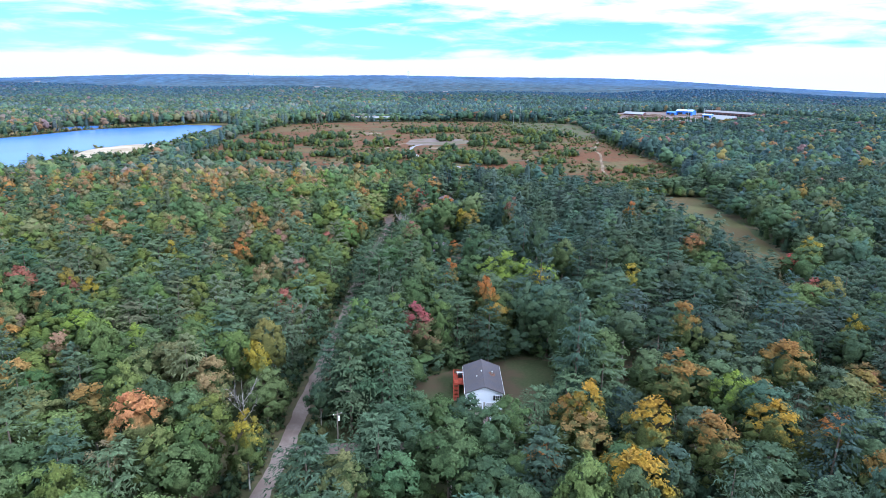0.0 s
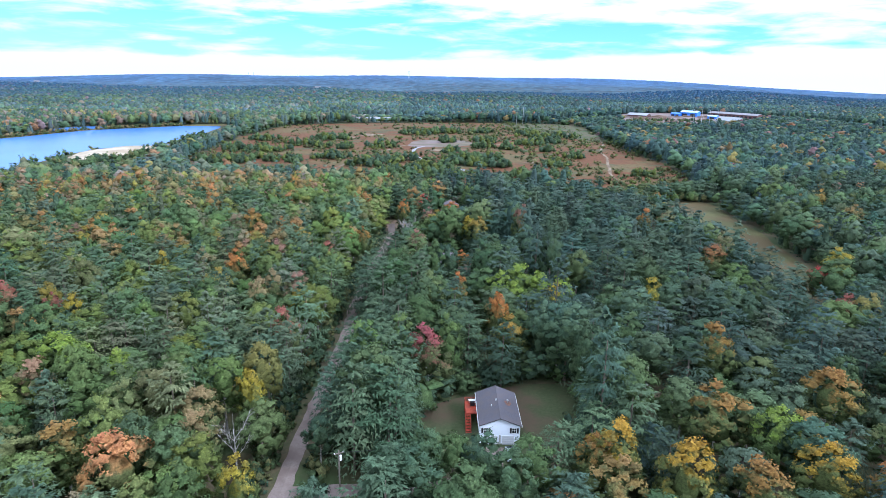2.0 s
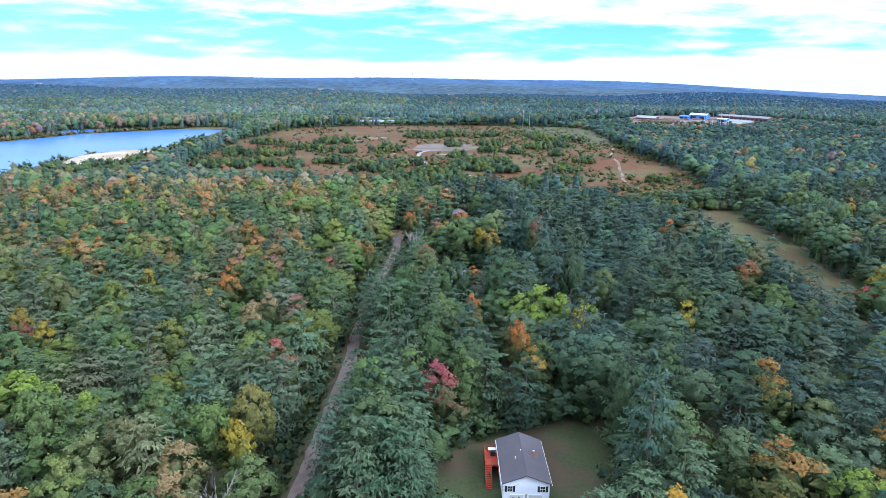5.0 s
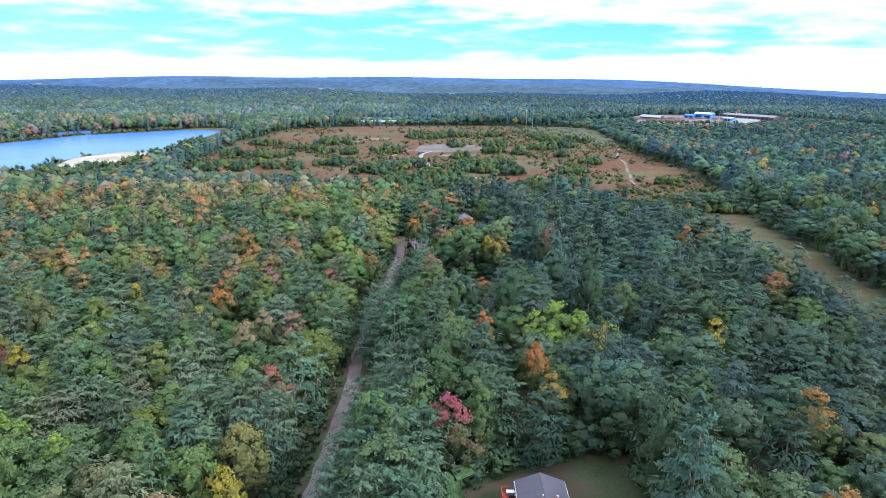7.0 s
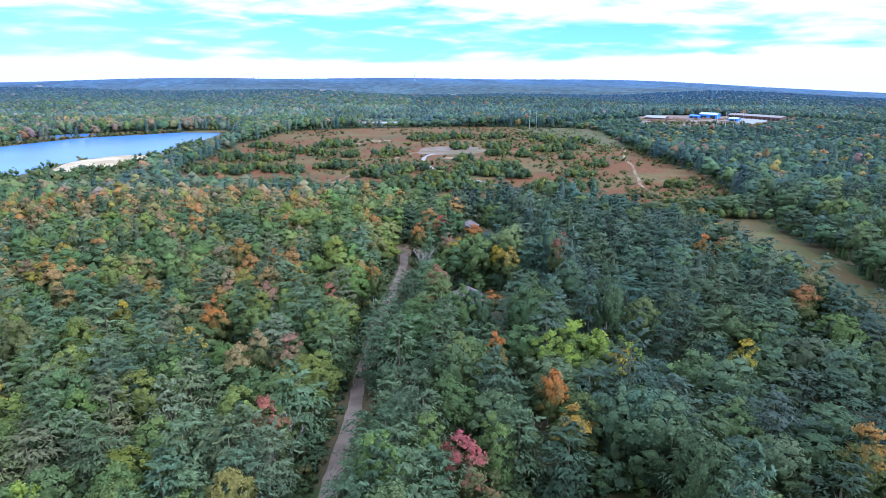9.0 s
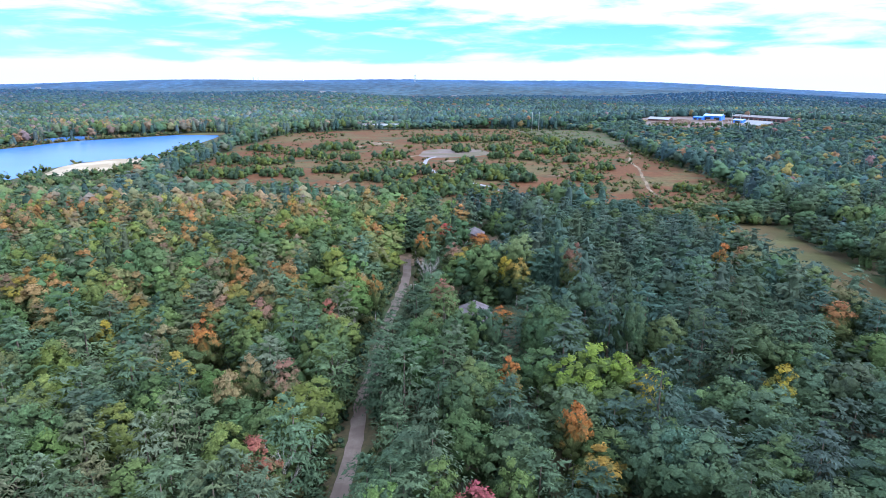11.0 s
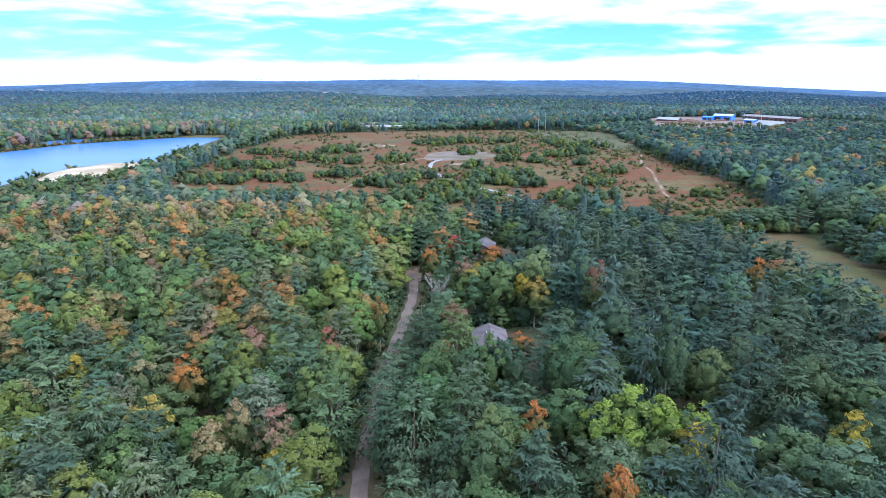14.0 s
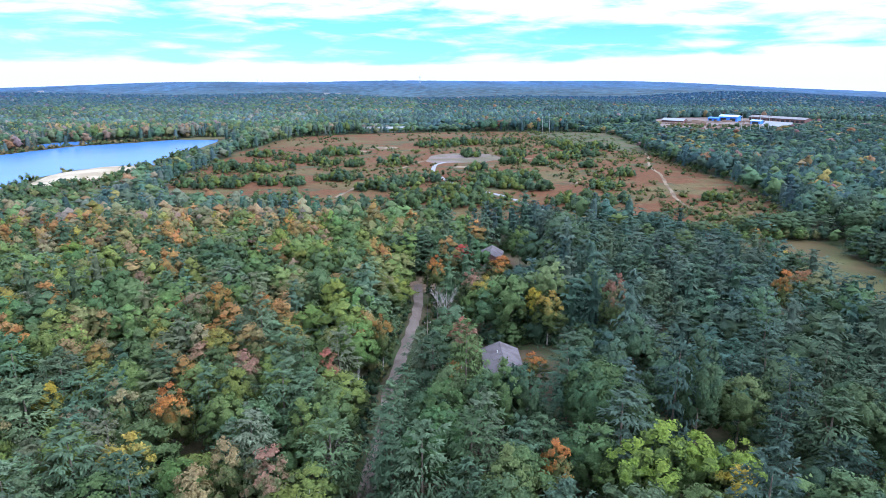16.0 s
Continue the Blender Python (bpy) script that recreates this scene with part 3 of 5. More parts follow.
                f += [(i * sides + q, i * sides + w, (i + 1) * sides + w), (i * sides + q, (i + 1) * sides + w, (i + 1) * sides + q)]
        o = (rows - 1) * sides
        f += [(o + q, o + (q + 1) % sides, rows * sides) for q in range(sides)]
        self.add(v, f, unit(np.concatenate((nor, [UP]))))

    def leaves(self, p, out, size, spread=0.45, slim=0.75, way=None):
        """Triangular sprays of leaves at points p, facing out; drawn out along way where that is given."""
        n = len(p)
        d = unit(unit(out) + spread * self.r.normal(size=(n, 3)))
        a = unit(np.cross(d, self.r.normal(size=(n, 3)))) if way is None else unit(way - d * np.sum(way * d, 1, keepdims=True))
        b = np.cross(d, a)
        s = size * self.r.uniform(0.6, 1.4, (n, 1))
        tri = np.stack([p + a * s, p - a * s * 0.5 + b * s * slim, p - a * s * 0.5 - b * s * slim], 1).reshape(-1, 3)
        nor = np.repeat(unit(unit(out) * 0.72 + d * 0.28), 3, 0)
        self.add(tri, np.arange(3 * n).reshape(-1, 3), nor)

    def done(self):
        return np.concatenate(self.v), np.concatenate(self.f), np.concatenate(self.nor)


def ball(r, n):
    return unit(r.normal(size=(n, 3)))


def broadleaf_crown(seed, puffs, leaves, size, rad=4.0, top=18.0, base=7.0, low=-0.75, point=0.0, loose=0.0, core=0.42):
    """A domed crown of many clumps, each set with small leaf sprays. point: how far it rises to a tip; loose: how ragged it is."""
    k = Leafage(seed)
    z0 = base + (0.40 - 0.06 * point) * (top - base)
    lobes = k.r.uniform(0, 6.3, 3)

    def swell(a):
        return 1 + 0.10 * np.sin(2 * a + lobes[0]) + 0.08 * np.sin(3 * a + lobes[1]) + 0.05 * np.sin(5 * a + lobes[2])
    if puffs > 5:
        rings = np.sin(np.linspace(-0.9, 1.36, 5 if puffs > 12 else 4))
        k.mass([(z0 + c * ((top - z0) if c > 0 else (z0 - base)) * (core + 0.08), rad * core * math.sqrt(1 - c * c) * (1 - point * 0.4 * max(0.0, c))) for c in rings], 7 if puffs > 12 else 6, rough=0.06, swell=swell)
    for i in range(puffs):
        cz = 1 - (i + 0.5) / puffs * (1 - low)
        a = i * 2.39996 + k.r.normal() * 0.3
        rr = math.sqrt(max(0, 1 - cz * cz))
        d = np.array([math.cos(a) * rr, math.sin(a) * rr, cz])
        bulge = 1 + (0.10 + loose) * k.r.normal()
        pinch = (1 - point * 0.4 * max(0.0, cz)) * (1 + (float(swell(a)) - 1) * rr)
        reach = np.array([rad * 0.80 * pinch, rad * 0.80 * pinch, (top - z0) * 0.88 if cz > 0 else (z0 - base) * 0.85])
        c = np.array([0, 0, z0]) + d * reach * np.clip(bulge, 0.75, 1.22)
        pr = rad * k.r.uniform(0.66, 1.28) * 1.68 / math.sqrt(max(puffs, 5))
        k.bulb(c, (pr * 0.80, pr * 0.80, pr * 0.72), d, lean=0.6)
        if leaves:
            e = unit(ball(k.r, leaves) + d * 0.9)
            p = c + e * np.array([1, 1, 0.95]) * pr * k.r.uniform(0.70, 1.12 + loose, (leaves, 1))
            k.leaves(p, e * 0.36 + d * 0.72, size)
    return k.done()


def maple_crown(seed, puffs, leaves, size, rad=3.9, top=18.0, base=6.0):
    """An upright, looser crown that rises to a rounded tip."""
    return broadleaf_crown(seed, puffs, leaves, size, rad, top, base, -0.7, 0.55, 0.06)


def tent(seed, sides=5):
    """A far tree: one rounded, uneven cap."""
    k = Leafage(seed)
    rows = [(4.0, 3.5), (10.5, 3.6), (14.3, 1.7)]
    k.mass([(z * k.r.uniform(0.95, 1.05), w) for z, w in rows], sides, k.r.normal(size=2) * 0.6, 0.22)
    return k.done()


def pine_crown(seed, tiers, boughs, sprays, size, rad=4.2, top=22.0, base=5.0, full=0.62, core=0.0):
    """A white pine: long drooping boughs set all round the stem, each a feathery fan of slim sprays of needles."""
    k = Leafage(seed)
    lean = k.r.normal(size=2) * 0.4
    if core:
        k.mass([(base + (top - base - 0.8) * h, rad * core * (0.10 + 0.90 * (1 - h ** 2.0) ** full)) for h in np.linspace(0.0, 0.84, 4)], 5, lean, 0.14)
    for i in range(tiers):
        u = i / (tiers - 1)
        z = base + (top - base - 1.2) * u ** 0.95
        reach = rad * (0.24 + 0.82 * (1 - u ** 2.2) ** full) * k.r.uniform(0.84, 1.10)
        turn = k.r.uniform(0, 6.3)
        nb = max(4, int(round(boughs * (0.66 + 0.45 * (1 - u)))))
        for j in range(nb):
            a = turn + j * 2 * math.pi / nb + k.r.normal() * 0.28
            br = reach * k.r.uniform(0.66, 1.20)
            droop = k.r.uniform(-0.34, 0.02) + 0.80 * u * u
            ax = np.array([math.cos(a), math.sin(a), 0])
            pr = np.array([-math.sin(a), math.cos(a), 0])
            foot = np.array([lean[0] * u, lean[1] * u, z]) + UP * k.r.uniform(-0.5, 0.5) * (top - base) / tiers
            way0 = unit(ax + UP * droop)
            out = unit(ax * (1.05 - 0.6 * u) + UP * (0.30 + 0.85 * u))
            s = k.r.uniform(0.16, 1.0, sprays) ** 0.75
            w = k.r.normal(size=sprays) * (0.10 + 0.16 * np.sin(s * 2.6))
            lift = 0.10 * br * s * s + k.r.uniform(-0.05, 0.13, sprays) * br * 0.6 - 0.35 * np.abs(w) * br
            p = foot + way0 * (s * br)[:, None] + pr * (w * br)[:, None] + UP * lift[:, None]
            way = way0 * (0.55 + 0.5 * s)[:, None] + pr * (np.sign(w) * k.r.uniform(0.2, 1.0, sprays))[:, None] + UP * k.r.uniform(-0.05, 0.55, sprays)[:, None]
            nor = out + pr * (1.1 * w)[:, None] + UP * (0.35 * (s - 0.4))[:, None]
            k.leaves(p, nor, size, 0.24, 0.29, way)
    return k.done()


def trunk_mesh(seed, tall, foot, limbs, top_frac=0.9):
    r = random.Random(seed)
    lean = Vector((r.uniform(-0.4, 0.4), r.uniform(-0.4, 0.4), 0))
    pts = [Vector((0, 0, -0.2)), Vector((0, 0, 0.6)), lean * 0.4 + Vector((0, 0, tall * 0.35)), lean + Vector((0, 0, tall * 0.65)), lean * 1.1 + Vector((0, 0, tall * top_frac))]
    bm = tube(pts, [foot * 1.35, foot, foot * 0.75, foot * 0.5, foot * 0.15], 7)
    for i in range(limbs):
        h = tall * (0.30 + 0.28 * i / max(1, limbs))
        a = i * 2.4 + r.uniform(-0.4, 0.4)
        ln = r.uniform(1.6, 3.0)
        s = lean * (h / tall) + Vector((0, 0, h))
        tip = s + Vector((math.cos(a) * ln, math.sin(a) * ln, ln * r.uniform(0.3, 0.9)))
        tube([s, (s + tip) / 2 + Vector((0, 0, -0.1)), tip], [foot * 0.35, foot * 0.22, foot * 0.06], 5, bm)
    return bm


def mesh_of(name, v, f, nor, mat, tint=None, smooth=True):
    me = bpy.data.meshes.new(name)
    nv, nf = len(v), len(f)
    me.vertices.add(nv)
    me.vertices.foreach_set("co", np.ascontiguousarray(v, np.float32).ravel())
    me.loops.add(nf * 3)
    me.loops.foreach_set("vertex_index", np.ascontiguousarray(f, np.int32).ravel())
    me.polygons.add(nf)
    me.polygons.foreach_set("loop_start", np.arange(0, nf * 3, 3, dtype=np.int32))
    me.polygons.foreach_set("use_smooth", np.full(nf, smooth))
    if tint is not None:
        at = me.attributes.new("tint", "FLOAT_COLOR", "POINT")
        at.data.foreach_set("color", np.ascontiguousarray(tint, np.float32).ravel())
    me.update(calc_edges=True)
    if nor is not None:
        at = me.attributes.new("custom_normal", "FLOAT_VECTOR", "POINT")
        at.data.foreach_set("vector", np.ascontiguousarray(nor, np.float32).ravel())
        me.update()
    me.materials.append(mat)
    return me


# crowns by detail: 0 nearest
PINE = [[pine_crown(10 + i, 9, 7, 34, 0.56, 5.0 + 0.3 * (i % 3), 20.0, 3.5 + 0.9 * (i % 2), (0.58, 0.78, 0.46, 0.66, 0.52)[i]) for i in range(5)],
        [pine_crown(20 + i, 7, 6, 16, 0.92, 5.1, 20.0, 4.0, 0.55, 0.28) for i in range(4)],
        [pine_crown(30 + i, 5, 5, 5, 1.15, 4.8, 18.0, 3.5, 0.5, 0.42) for i in range(4)]]
LEAFY = [[broadleaf_crown(40 + i, 48, 42, 0.26, 4.6 + 0.2 * (i % 3), 17.6, 5.6 + 0.6 * (i % 2), point=(0, 0.25, 0.1, 0.35, 0.0)[i]) for i in range(5)],
         [broadleaf_crown(50 + i, 19, 17, 0.46, 4.7, 17.6, 7.0) for i in range(4)],
         [broadleaf_crown(60 + i, 7, 4, 0.62, 4.5, 17.0, 5.0, core=0.74) for i in range(4)]]
MAPLE = [[maple_crown(80 + i, 46, 42, 0.26, 4.4, 18.0, 4.6) for i in range(5)], [maple_crown(90 + i, 17, 14, 0.46) for i in range(4)]]
TENT = [tent(95 + i, 4 + i % 2) for i in range(7)]
SHRUB_N = [broadleaf_crown(75 + i, 4, 11, 0.26, 1.5, 2.2, 0.2) for i in range(4)]
SHRUB = [broadleaf_crown(70 + i, 3, 5, 0.42, 1.5, 2.2, 0.2) for i in range(4)]


def in_view(x, y, pad=2.0):
    """The wedge of country that the flight looks over."""
    az = np.degrees(np.arctan2(x, y + 15))
    return (az > -31 - pad) & (az < 45 + pad)


ROAD_L = [tuple(p) for p in smooth_line(ROAD, 3)]
DRIVE_L = [tuple(p) for p in smooth_line(DRIVE, 3)]


def open_ground(x, y):
    """Where no forest tree stands."""
    d = near_line(ROAD_L, x, y)
    bare = (d > -5.6) & (d < np.where(y < 120, 8.0, np.where(y < 260, 6.0, 7.2)))
    bare |= np.abs(near_line(DRIVE_L, x, y)) < 3.2
    bare |= np.hypot(x - 17, y - 323) < 8
    bare |= (x > -14) & (x < 56) & (y > 1004) & (y < 1040)
    bare |= inside(LAKESIDE, x, y)
    bare |= (x > 11.5) & (x < 20) & (y > 114) & (y < 136)
    bare |= (x > -10) & (x < 1) & (y > 94) & (y < 116)
    bare |= np.abs(near_line(CAUSEWAY, x, y)) < 6.5
    for poly in (HEATH, FIELD, LAKE, INLET, BEACH, SPIT, YARD, YARD_2, YARD_3, MILL):
        bare |= inside(poly, x, y)
    return bare


def scatter(spacing, y0, y1, seed, xlim=None):
    r = np.random.default_rng(seed)
    half = (y1 + 60) * 1.25
    gx = np.arange(-half * 0.62, half, spacing)
    gy = np.arange(y0, y1, spacing * 0.87)
    X, Y = np.meshgrid(gx, gy)
    X = X + (np.arange(len(gy)) % 2)[:, None] * spacing / 2
    X, Y = X.ravel(), Y.ravel()
    X, Y = X + r.uniform(-0.33, 0.33, X.shape) * spacing, Y + r.uniform(-0.33, 0.33, Y.shape) * spacing
    ok = in_view(X, Y) & (Y >= y0) & (Y < y1)
    X, Y = X[ok], Y[ok]
    ok = ~open_ground(X, Y)
    return X[ok], Y[ok], r


def stature(x, y):
    """Shorter growth on the sandy neck by the lake, before the mill and round the house front, fitted to the camera's
    view.
    """
    f = np.ones(np.shape(x))
    f = np.where((x < -110) & (y > 440) & (y < 800), 0.74, f)
    f = np.where((x > 300) & (x < 780) & (y > 640) & (y < 1010), 0.50, f)
    f = np.where((x > -10) & (x < 150) & (y > 930) & (y < 1100), 0.6, f)
    f = np.where((x > 2) & (x < 50) & (y > 80) & (y < 110), 0.82, f)
    f = np.where((x > 13) & (x < 40) & (y > 97) & (y < 113), 0.5, f)
    # kept low west of the field so that the camera sees over
    f = np.where((x > 112) & (x < 172) & (y > 175) & (y < 365), 0.62, f)
    row = near_line(TREE_ROW, x, y)
    by_row = (y > 100) & (y < 350) & (x < 220)
    f = np.where(by_row & (row > -8) & (row <= 1), 1.26, f)
    f = np.where(by_row & (row > 1) & (row < 11), 0.60, f)
    f = np.where(by_row & (row >= 10), 0.86, f)
    f = np.where((x > 88) & (x < 225) & (y > 305) & (y < 400), np.clip(1.0 - 0.0040 * (y - 305) - 0.0008 * (x - 88), 0.68, 1.0) * np.minimum(f, 0.92), f)
    for hx, hy, slope in ((32.6, 237, 0.145), (51, 333, 0.09)):     # trees before the two cabins capped to the camera's sight lines
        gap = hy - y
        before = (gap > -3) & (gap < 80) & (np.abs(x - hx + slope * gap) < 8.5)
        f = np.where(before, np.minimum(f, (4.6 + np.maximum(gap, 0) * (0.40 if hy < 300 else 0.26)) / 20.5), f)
    return f


def patch(x, y, scale, seed):
    """Smooth noise from 0 to 1 over the land."""
    v = np.array([noise.noise((a * scale, b * scale, seed * 3.7)) for a, b in zip(x, y)])
    return np.clip(0.5 + 0.75 * v, 0, 1)


PINES_W = ("pine_light", "pine", "pine_light", "pine_tan")
GREENS_W, AUTUMN_W = ("oak", "oak", "oak_light", "moss", "oak_light", "olive", "oak_dark", "moss"), ("apricot", "apricot", "orange", "pink", "tan", "tan", "yellow", "olive")
PINES, GREENS, AUTUMN = ("pine", "pine", "pine_light", "pine_dark", "pine", "pine_light", "pine_dark"), ("fir_light", "oak", "fir_light", "oak_light", "oak_dark", "oak", "fir", "fir_light"), ("orange", "gold", "rust", "olive", "yellow", "red", "gold")


def choose(x, y, r):
    """The kind (True: pine) and colour of each tree by where it stands."""
    n = len(x)
    a, b = patch(x, y, 0.022, 1), patch(x, y, 0.012, 2)
    west = near_line(ROAD_L, x, y) < 0
    pine_p = np.where(west, np.where(y < 150, 0.12, np.where(y < 240, 0.50, 0.22)), 0.44)
    pine_p = np.where((x > 215) | (y > 420), 0.42, pine_p)
    pine_p = np.where(~west & (y < 128) & (x > 34), 0.45, pine_p)
    pine_p = np.where(west & (y < 115), 0.26, pine_p)
    row = near_line(TREE_ROW, x, y)
    pine_p = np.where((row > 9) & (y > 130) & (y < 370) & (x < 190), 0.60, pine_p)
    pine_p = np.clip(pine_p + (a - 0.5) * 0.8, 0.03, 0.97)
    fall_p = np.where(west, 0.17, 0.07)
    fall_p = np.where(west & (y > 185) & (y < 450) & (x < -18), np.where(y < 235, 0.24, 0.75), fall_p)
    fall_p = np.where(~west & (y < 128) & (x > 34), 0.40, fall_p)
    fall_p = np.where(y > 430, np.where((x < -190) & (y > 800) & (y < 1010), 0.42, 0.10), fall_p) * (0.35 + 1.3 * b)
    pine = r.random(n) < pine_p
    col = np.zeros((n, 3))
    u = r.random(n)
    for i in range(n):
        if pine[i]:
            c = COLOUR[(PINES_W if west[i] else PINES)[r.integers(4 if west[i] else 7)]]
        elif u[i] < fall_p[i]:
            c = COLOUR[(AUTUMN_W if west[i] else AUTUMN)[r.integers(7)]]
            c = np.array(c) * 0.62 + np.array(COLOUR["olive"]) * 0.36
        else:
            c = COLOUR[(GREENS_W if west[i] else GREENS)[r.integers(8)]]
        # Blue raised in the colour past y 430 for haze, and past x 45.
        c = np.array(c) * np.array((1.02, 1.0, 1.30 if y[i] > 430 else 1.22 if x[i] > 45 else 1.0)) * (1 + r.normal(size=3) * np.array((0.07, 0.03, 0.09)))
        col[i] = c * (r.uniform(0.88, 1.28) if west[i] else r.uniform(0.86, 1.22) * (1.0 if x[i] < 45 else 0.92))
    return pine, col, u < fall_p


class Stuff:
    """Many far trees joined into one mesh."""

    def __init__(self):
        self.v, self.f, self.nor, self.c, self.n = [], [], [], [], 0

    def plant(self, tree, x, y, z, sx, sz, turn, colour, green=0.0):
        """green: how far the lower crown keeps its summer green."""
        v, f, nor = tree
        c, s = math.cos(turn), math.sin(turn)
        out, way = np.empty((len(v), 3), np.float32), np.empty((len(v), 3), np.float32)
        for a, b, h, w in ((out, v, sx, sz), (way, nor, 1, 1)):
            a[:, 0] = (b[:, 0] * c - b[:, 1] * s) * h
            a[:, 1] = (b[:, 0] * s + b[:, 1] * c) * h
            a[:, 2] = b[:, 2] * w
        self.v.append(out + np.array([x, y, z], np.float32))
        self.f.append(f + self.n)
        self.nor.append(way)
        tint = np.ones((len(v), 4), np.float32)
        tint[:, :3] = colour
        if green:
            u = (v[:, 2] - v[:, 2].min()) / np.ptp(v[:, 2])
            g = green * np.clip((0.85 - u + 0.22 * np.sin(v[:, 0] * 1.3 + turn * 7) * np.sin(v[:, 1] * 1.1 + turn * 3)) / 0.45, 0, 1)[:, None]
            tint[:, :3] = tint[:, :3] * (1 - g) + np.array((0.080, 0.126, 0.048)) * g
        self.c.append(tint)
        self.n += len(v)

    def finish(self, name, mat, label, category, smooth=True):
        me = mesh_of(name, np.concatenate(self.v), np.concatenate(self.f), np.concatenate(self.nor), mat, np.concatenate(self.c), smooth)
        return tagged(new(name, me), label, category, kind="stuff")


# single trees of note: x, y, crown radius, height
NOTED = {
    "salmon": [(-40, 107, 5.2, 19)],
    "pink": [(32, 290.5, 3.6, 15), (22.8, 243.3, 3.8, 16), (-18, 191, 3.9, 17), (-28, 230, 4.4, 17)],
    "yellow": [(46.8, 268.6, 3.0, 17), (-20, 101, 2.8, 16), (168, 202, 5.2, 17), (87, 179, 3.4, 16), (-75, 178, 3.2, 17), (-22, 129, 2.4, 18), (-17, 179, 2.4, 16), (126, 131, 2.8, 16), (-65, 221, 2.4, 16), (57, 181, 3.6, 15)],
    "lime": [(-65, 148, 5.2, 20), (76, 104.5, 4.4, 17), (42, 187, 4.4, 17), (49, 190, 4.8, 18), (46, 183, 3.8, 15), (55, 189, 4.4, 17), (61, 186, 3.8, 16), (-51, 141, 3.7, 17)],
    "red": [(-19, 162, 3.6, 17), (139, 164, 2.8, 15), (-100, 192, 4.5, 18), (-83, 185, 2.6, 15), (22.5, 249, 3.6, 15), (-11, 233, 2.2, 15)],
    "crimson": [(15.5, 143, 4.6, 19)],
    "oak_light": [(29.8, 275.6, 3.6, 14), (59.4, 336, 4.6, 18), (21, 148.5, 3.4, 19), (9.5, 149.5, 3.6, 19)],
    "scarlet": [(150, 190, 3.6, 15), (33.7, 318.8, 4.2, 17)],
    "rust": [(40.5, 103.5, 3.4, 14.5), (67.4, 110, 5.8, 18.5), (84, 139, 4.0, 18), (63, 89, 4.6, 17), (97, 117.5, 5.4, 18), (2, 251, 3.2, 16), (18.3, 234.8, 3.0, 10)],
    "gold": [(44, 102.5, 4.4, 17), (52.5, 93.5, 4.8, 18), (44, 80.5, 5.4, 18), (77, 92.5, 4.8, 17)],
    "olive": [(-2.6, 86.5, 4.0, 16),  (96.5, 98.5, 5.0, 17)],
    "orange": [(87, 89, 3.9, 15), (37, 166, 2.6, 19), (-40, 214, 3.9, 18), (39.5, 239, 3.4, 9), (50, 326, 4.0, 9), (44.7, 309, 4.0, 14), (-31.6, 273, 2.8, 17), (21.6, 305, 3.4, 16), (30, 190, 2.2, 16), (128, 272, 2.7, 17)],
    "tan": [(-25, 195, 3.4, 17), (-29, 188, 3.6, 18)],
}
# pines whose boughs hang over the road from its east side, and trees hiding the second house: x, y, crown radius, height
ROADSIDE_PINES = [(-5.0, 138, 4.2, 19), (-1.2, 157, 3.8, 18), (4.4, 173, 4.0, 18), (2.0, 194, 4.2, 19), (2.4, 203, 4.2, 20), (4.2, 212, 4.2, 19), (6.2, 224, 3.8, 17)]
SCREEN_OAKS = [(21.5, 212, 3.7, 18.8), (25.6, 211.5, 3.9, 20.4), (29.6, 213, 3.9, 20.6)]
NOTED_XY = np.array([(x, y, rr) for rows in list(NOTED.values()) + [ROADSIDE_PINES, SCREEN_OAKS] for x, y, rr, h in rows])


# ---------------------------------------------------------------- the buildings


def gable_roof(parent, w, l, eave, ridge, over, mat, y0):
    """Two roof slabs with courses of shingles, and a ridge cap."""
    thick = 0.14
    for s in (-1, 1):
        bm = bmesh.new()
        run, rise = w / 2 + over, (ridge - eave) * (w / 2 + over) / (w / 2)
        n = 14
        line = []
        for i in range(n):                       # each course laps over the one below it
            u0, u1 = i / n, (i + 1) / n
            line += [(s * run * u0, ridge - rise * u0 + thick), (s * run * u1, ridge - rise * u1 + thick + 0.03)]
        line += [(s * run, ridge - rise - 0.02), (0, ridge - 0.02)]
        ends = [[bm.verts.new((x, yy, z)) for x, z in line] for yy in (y0 - over, y0 + l + over)]
        m = len(line)
        for k in range(m):
            bm.faces.new((ends[0][k], ends[0][(k + 1) % m], ends[1][(k + 1) % m], ends[1][k]))
        bm.faces.new(ends[0][::-1])
        bm.faces.new(ends[1])
        part("roof_slope", bm, mat, parent)
    cap = bmesh.new()
    vs = []
    for yy in (y0 - over - 0.01, y0 + l + over + 0.01):
        vs.append([cap.verts.new((x, yy, z)) for x, z in ((-0.16, ridge + thick - 0.02), (0, ridge + thick + 0.06), (0.16, ridge + thick - 0.02), (0, ridge + thick - 0.04))])
    for k in range(4):
        cap.faces.new((vs[0][k], vs[0][(k + 1) % 4], vs[1][(k + 1) % 4], vs[1][k]))
    cap.faces.new(vs[0][::-1])
    cap.faces.new(vs[1])
    part("ridge_cap", cap, mat, parent)


def gable_body(parent, w, l, eave, ridge, mat, y0=0.0, board=0.22):
    """Four walls with gables; lapped siding on all sides."""
    bm = bmesh.new()
    n = int((eave - 0.35) / board)
    rings = []
    for i in range(n):
        for z, o in ((0.35 + i * (eave - 0.35) / n, 0.022), (0.35 + (i + 1) * (eave - 0.35) / n, 0.0)):
            rings.append([bm.verts.new((x, y, z)) for x, y in ((-w / 2 - o, y0 - o), (w / 2 + o, y0 - o), (w / 2 + o, y0 + l + o), (-w / 2 - o, y0 + l + o))])
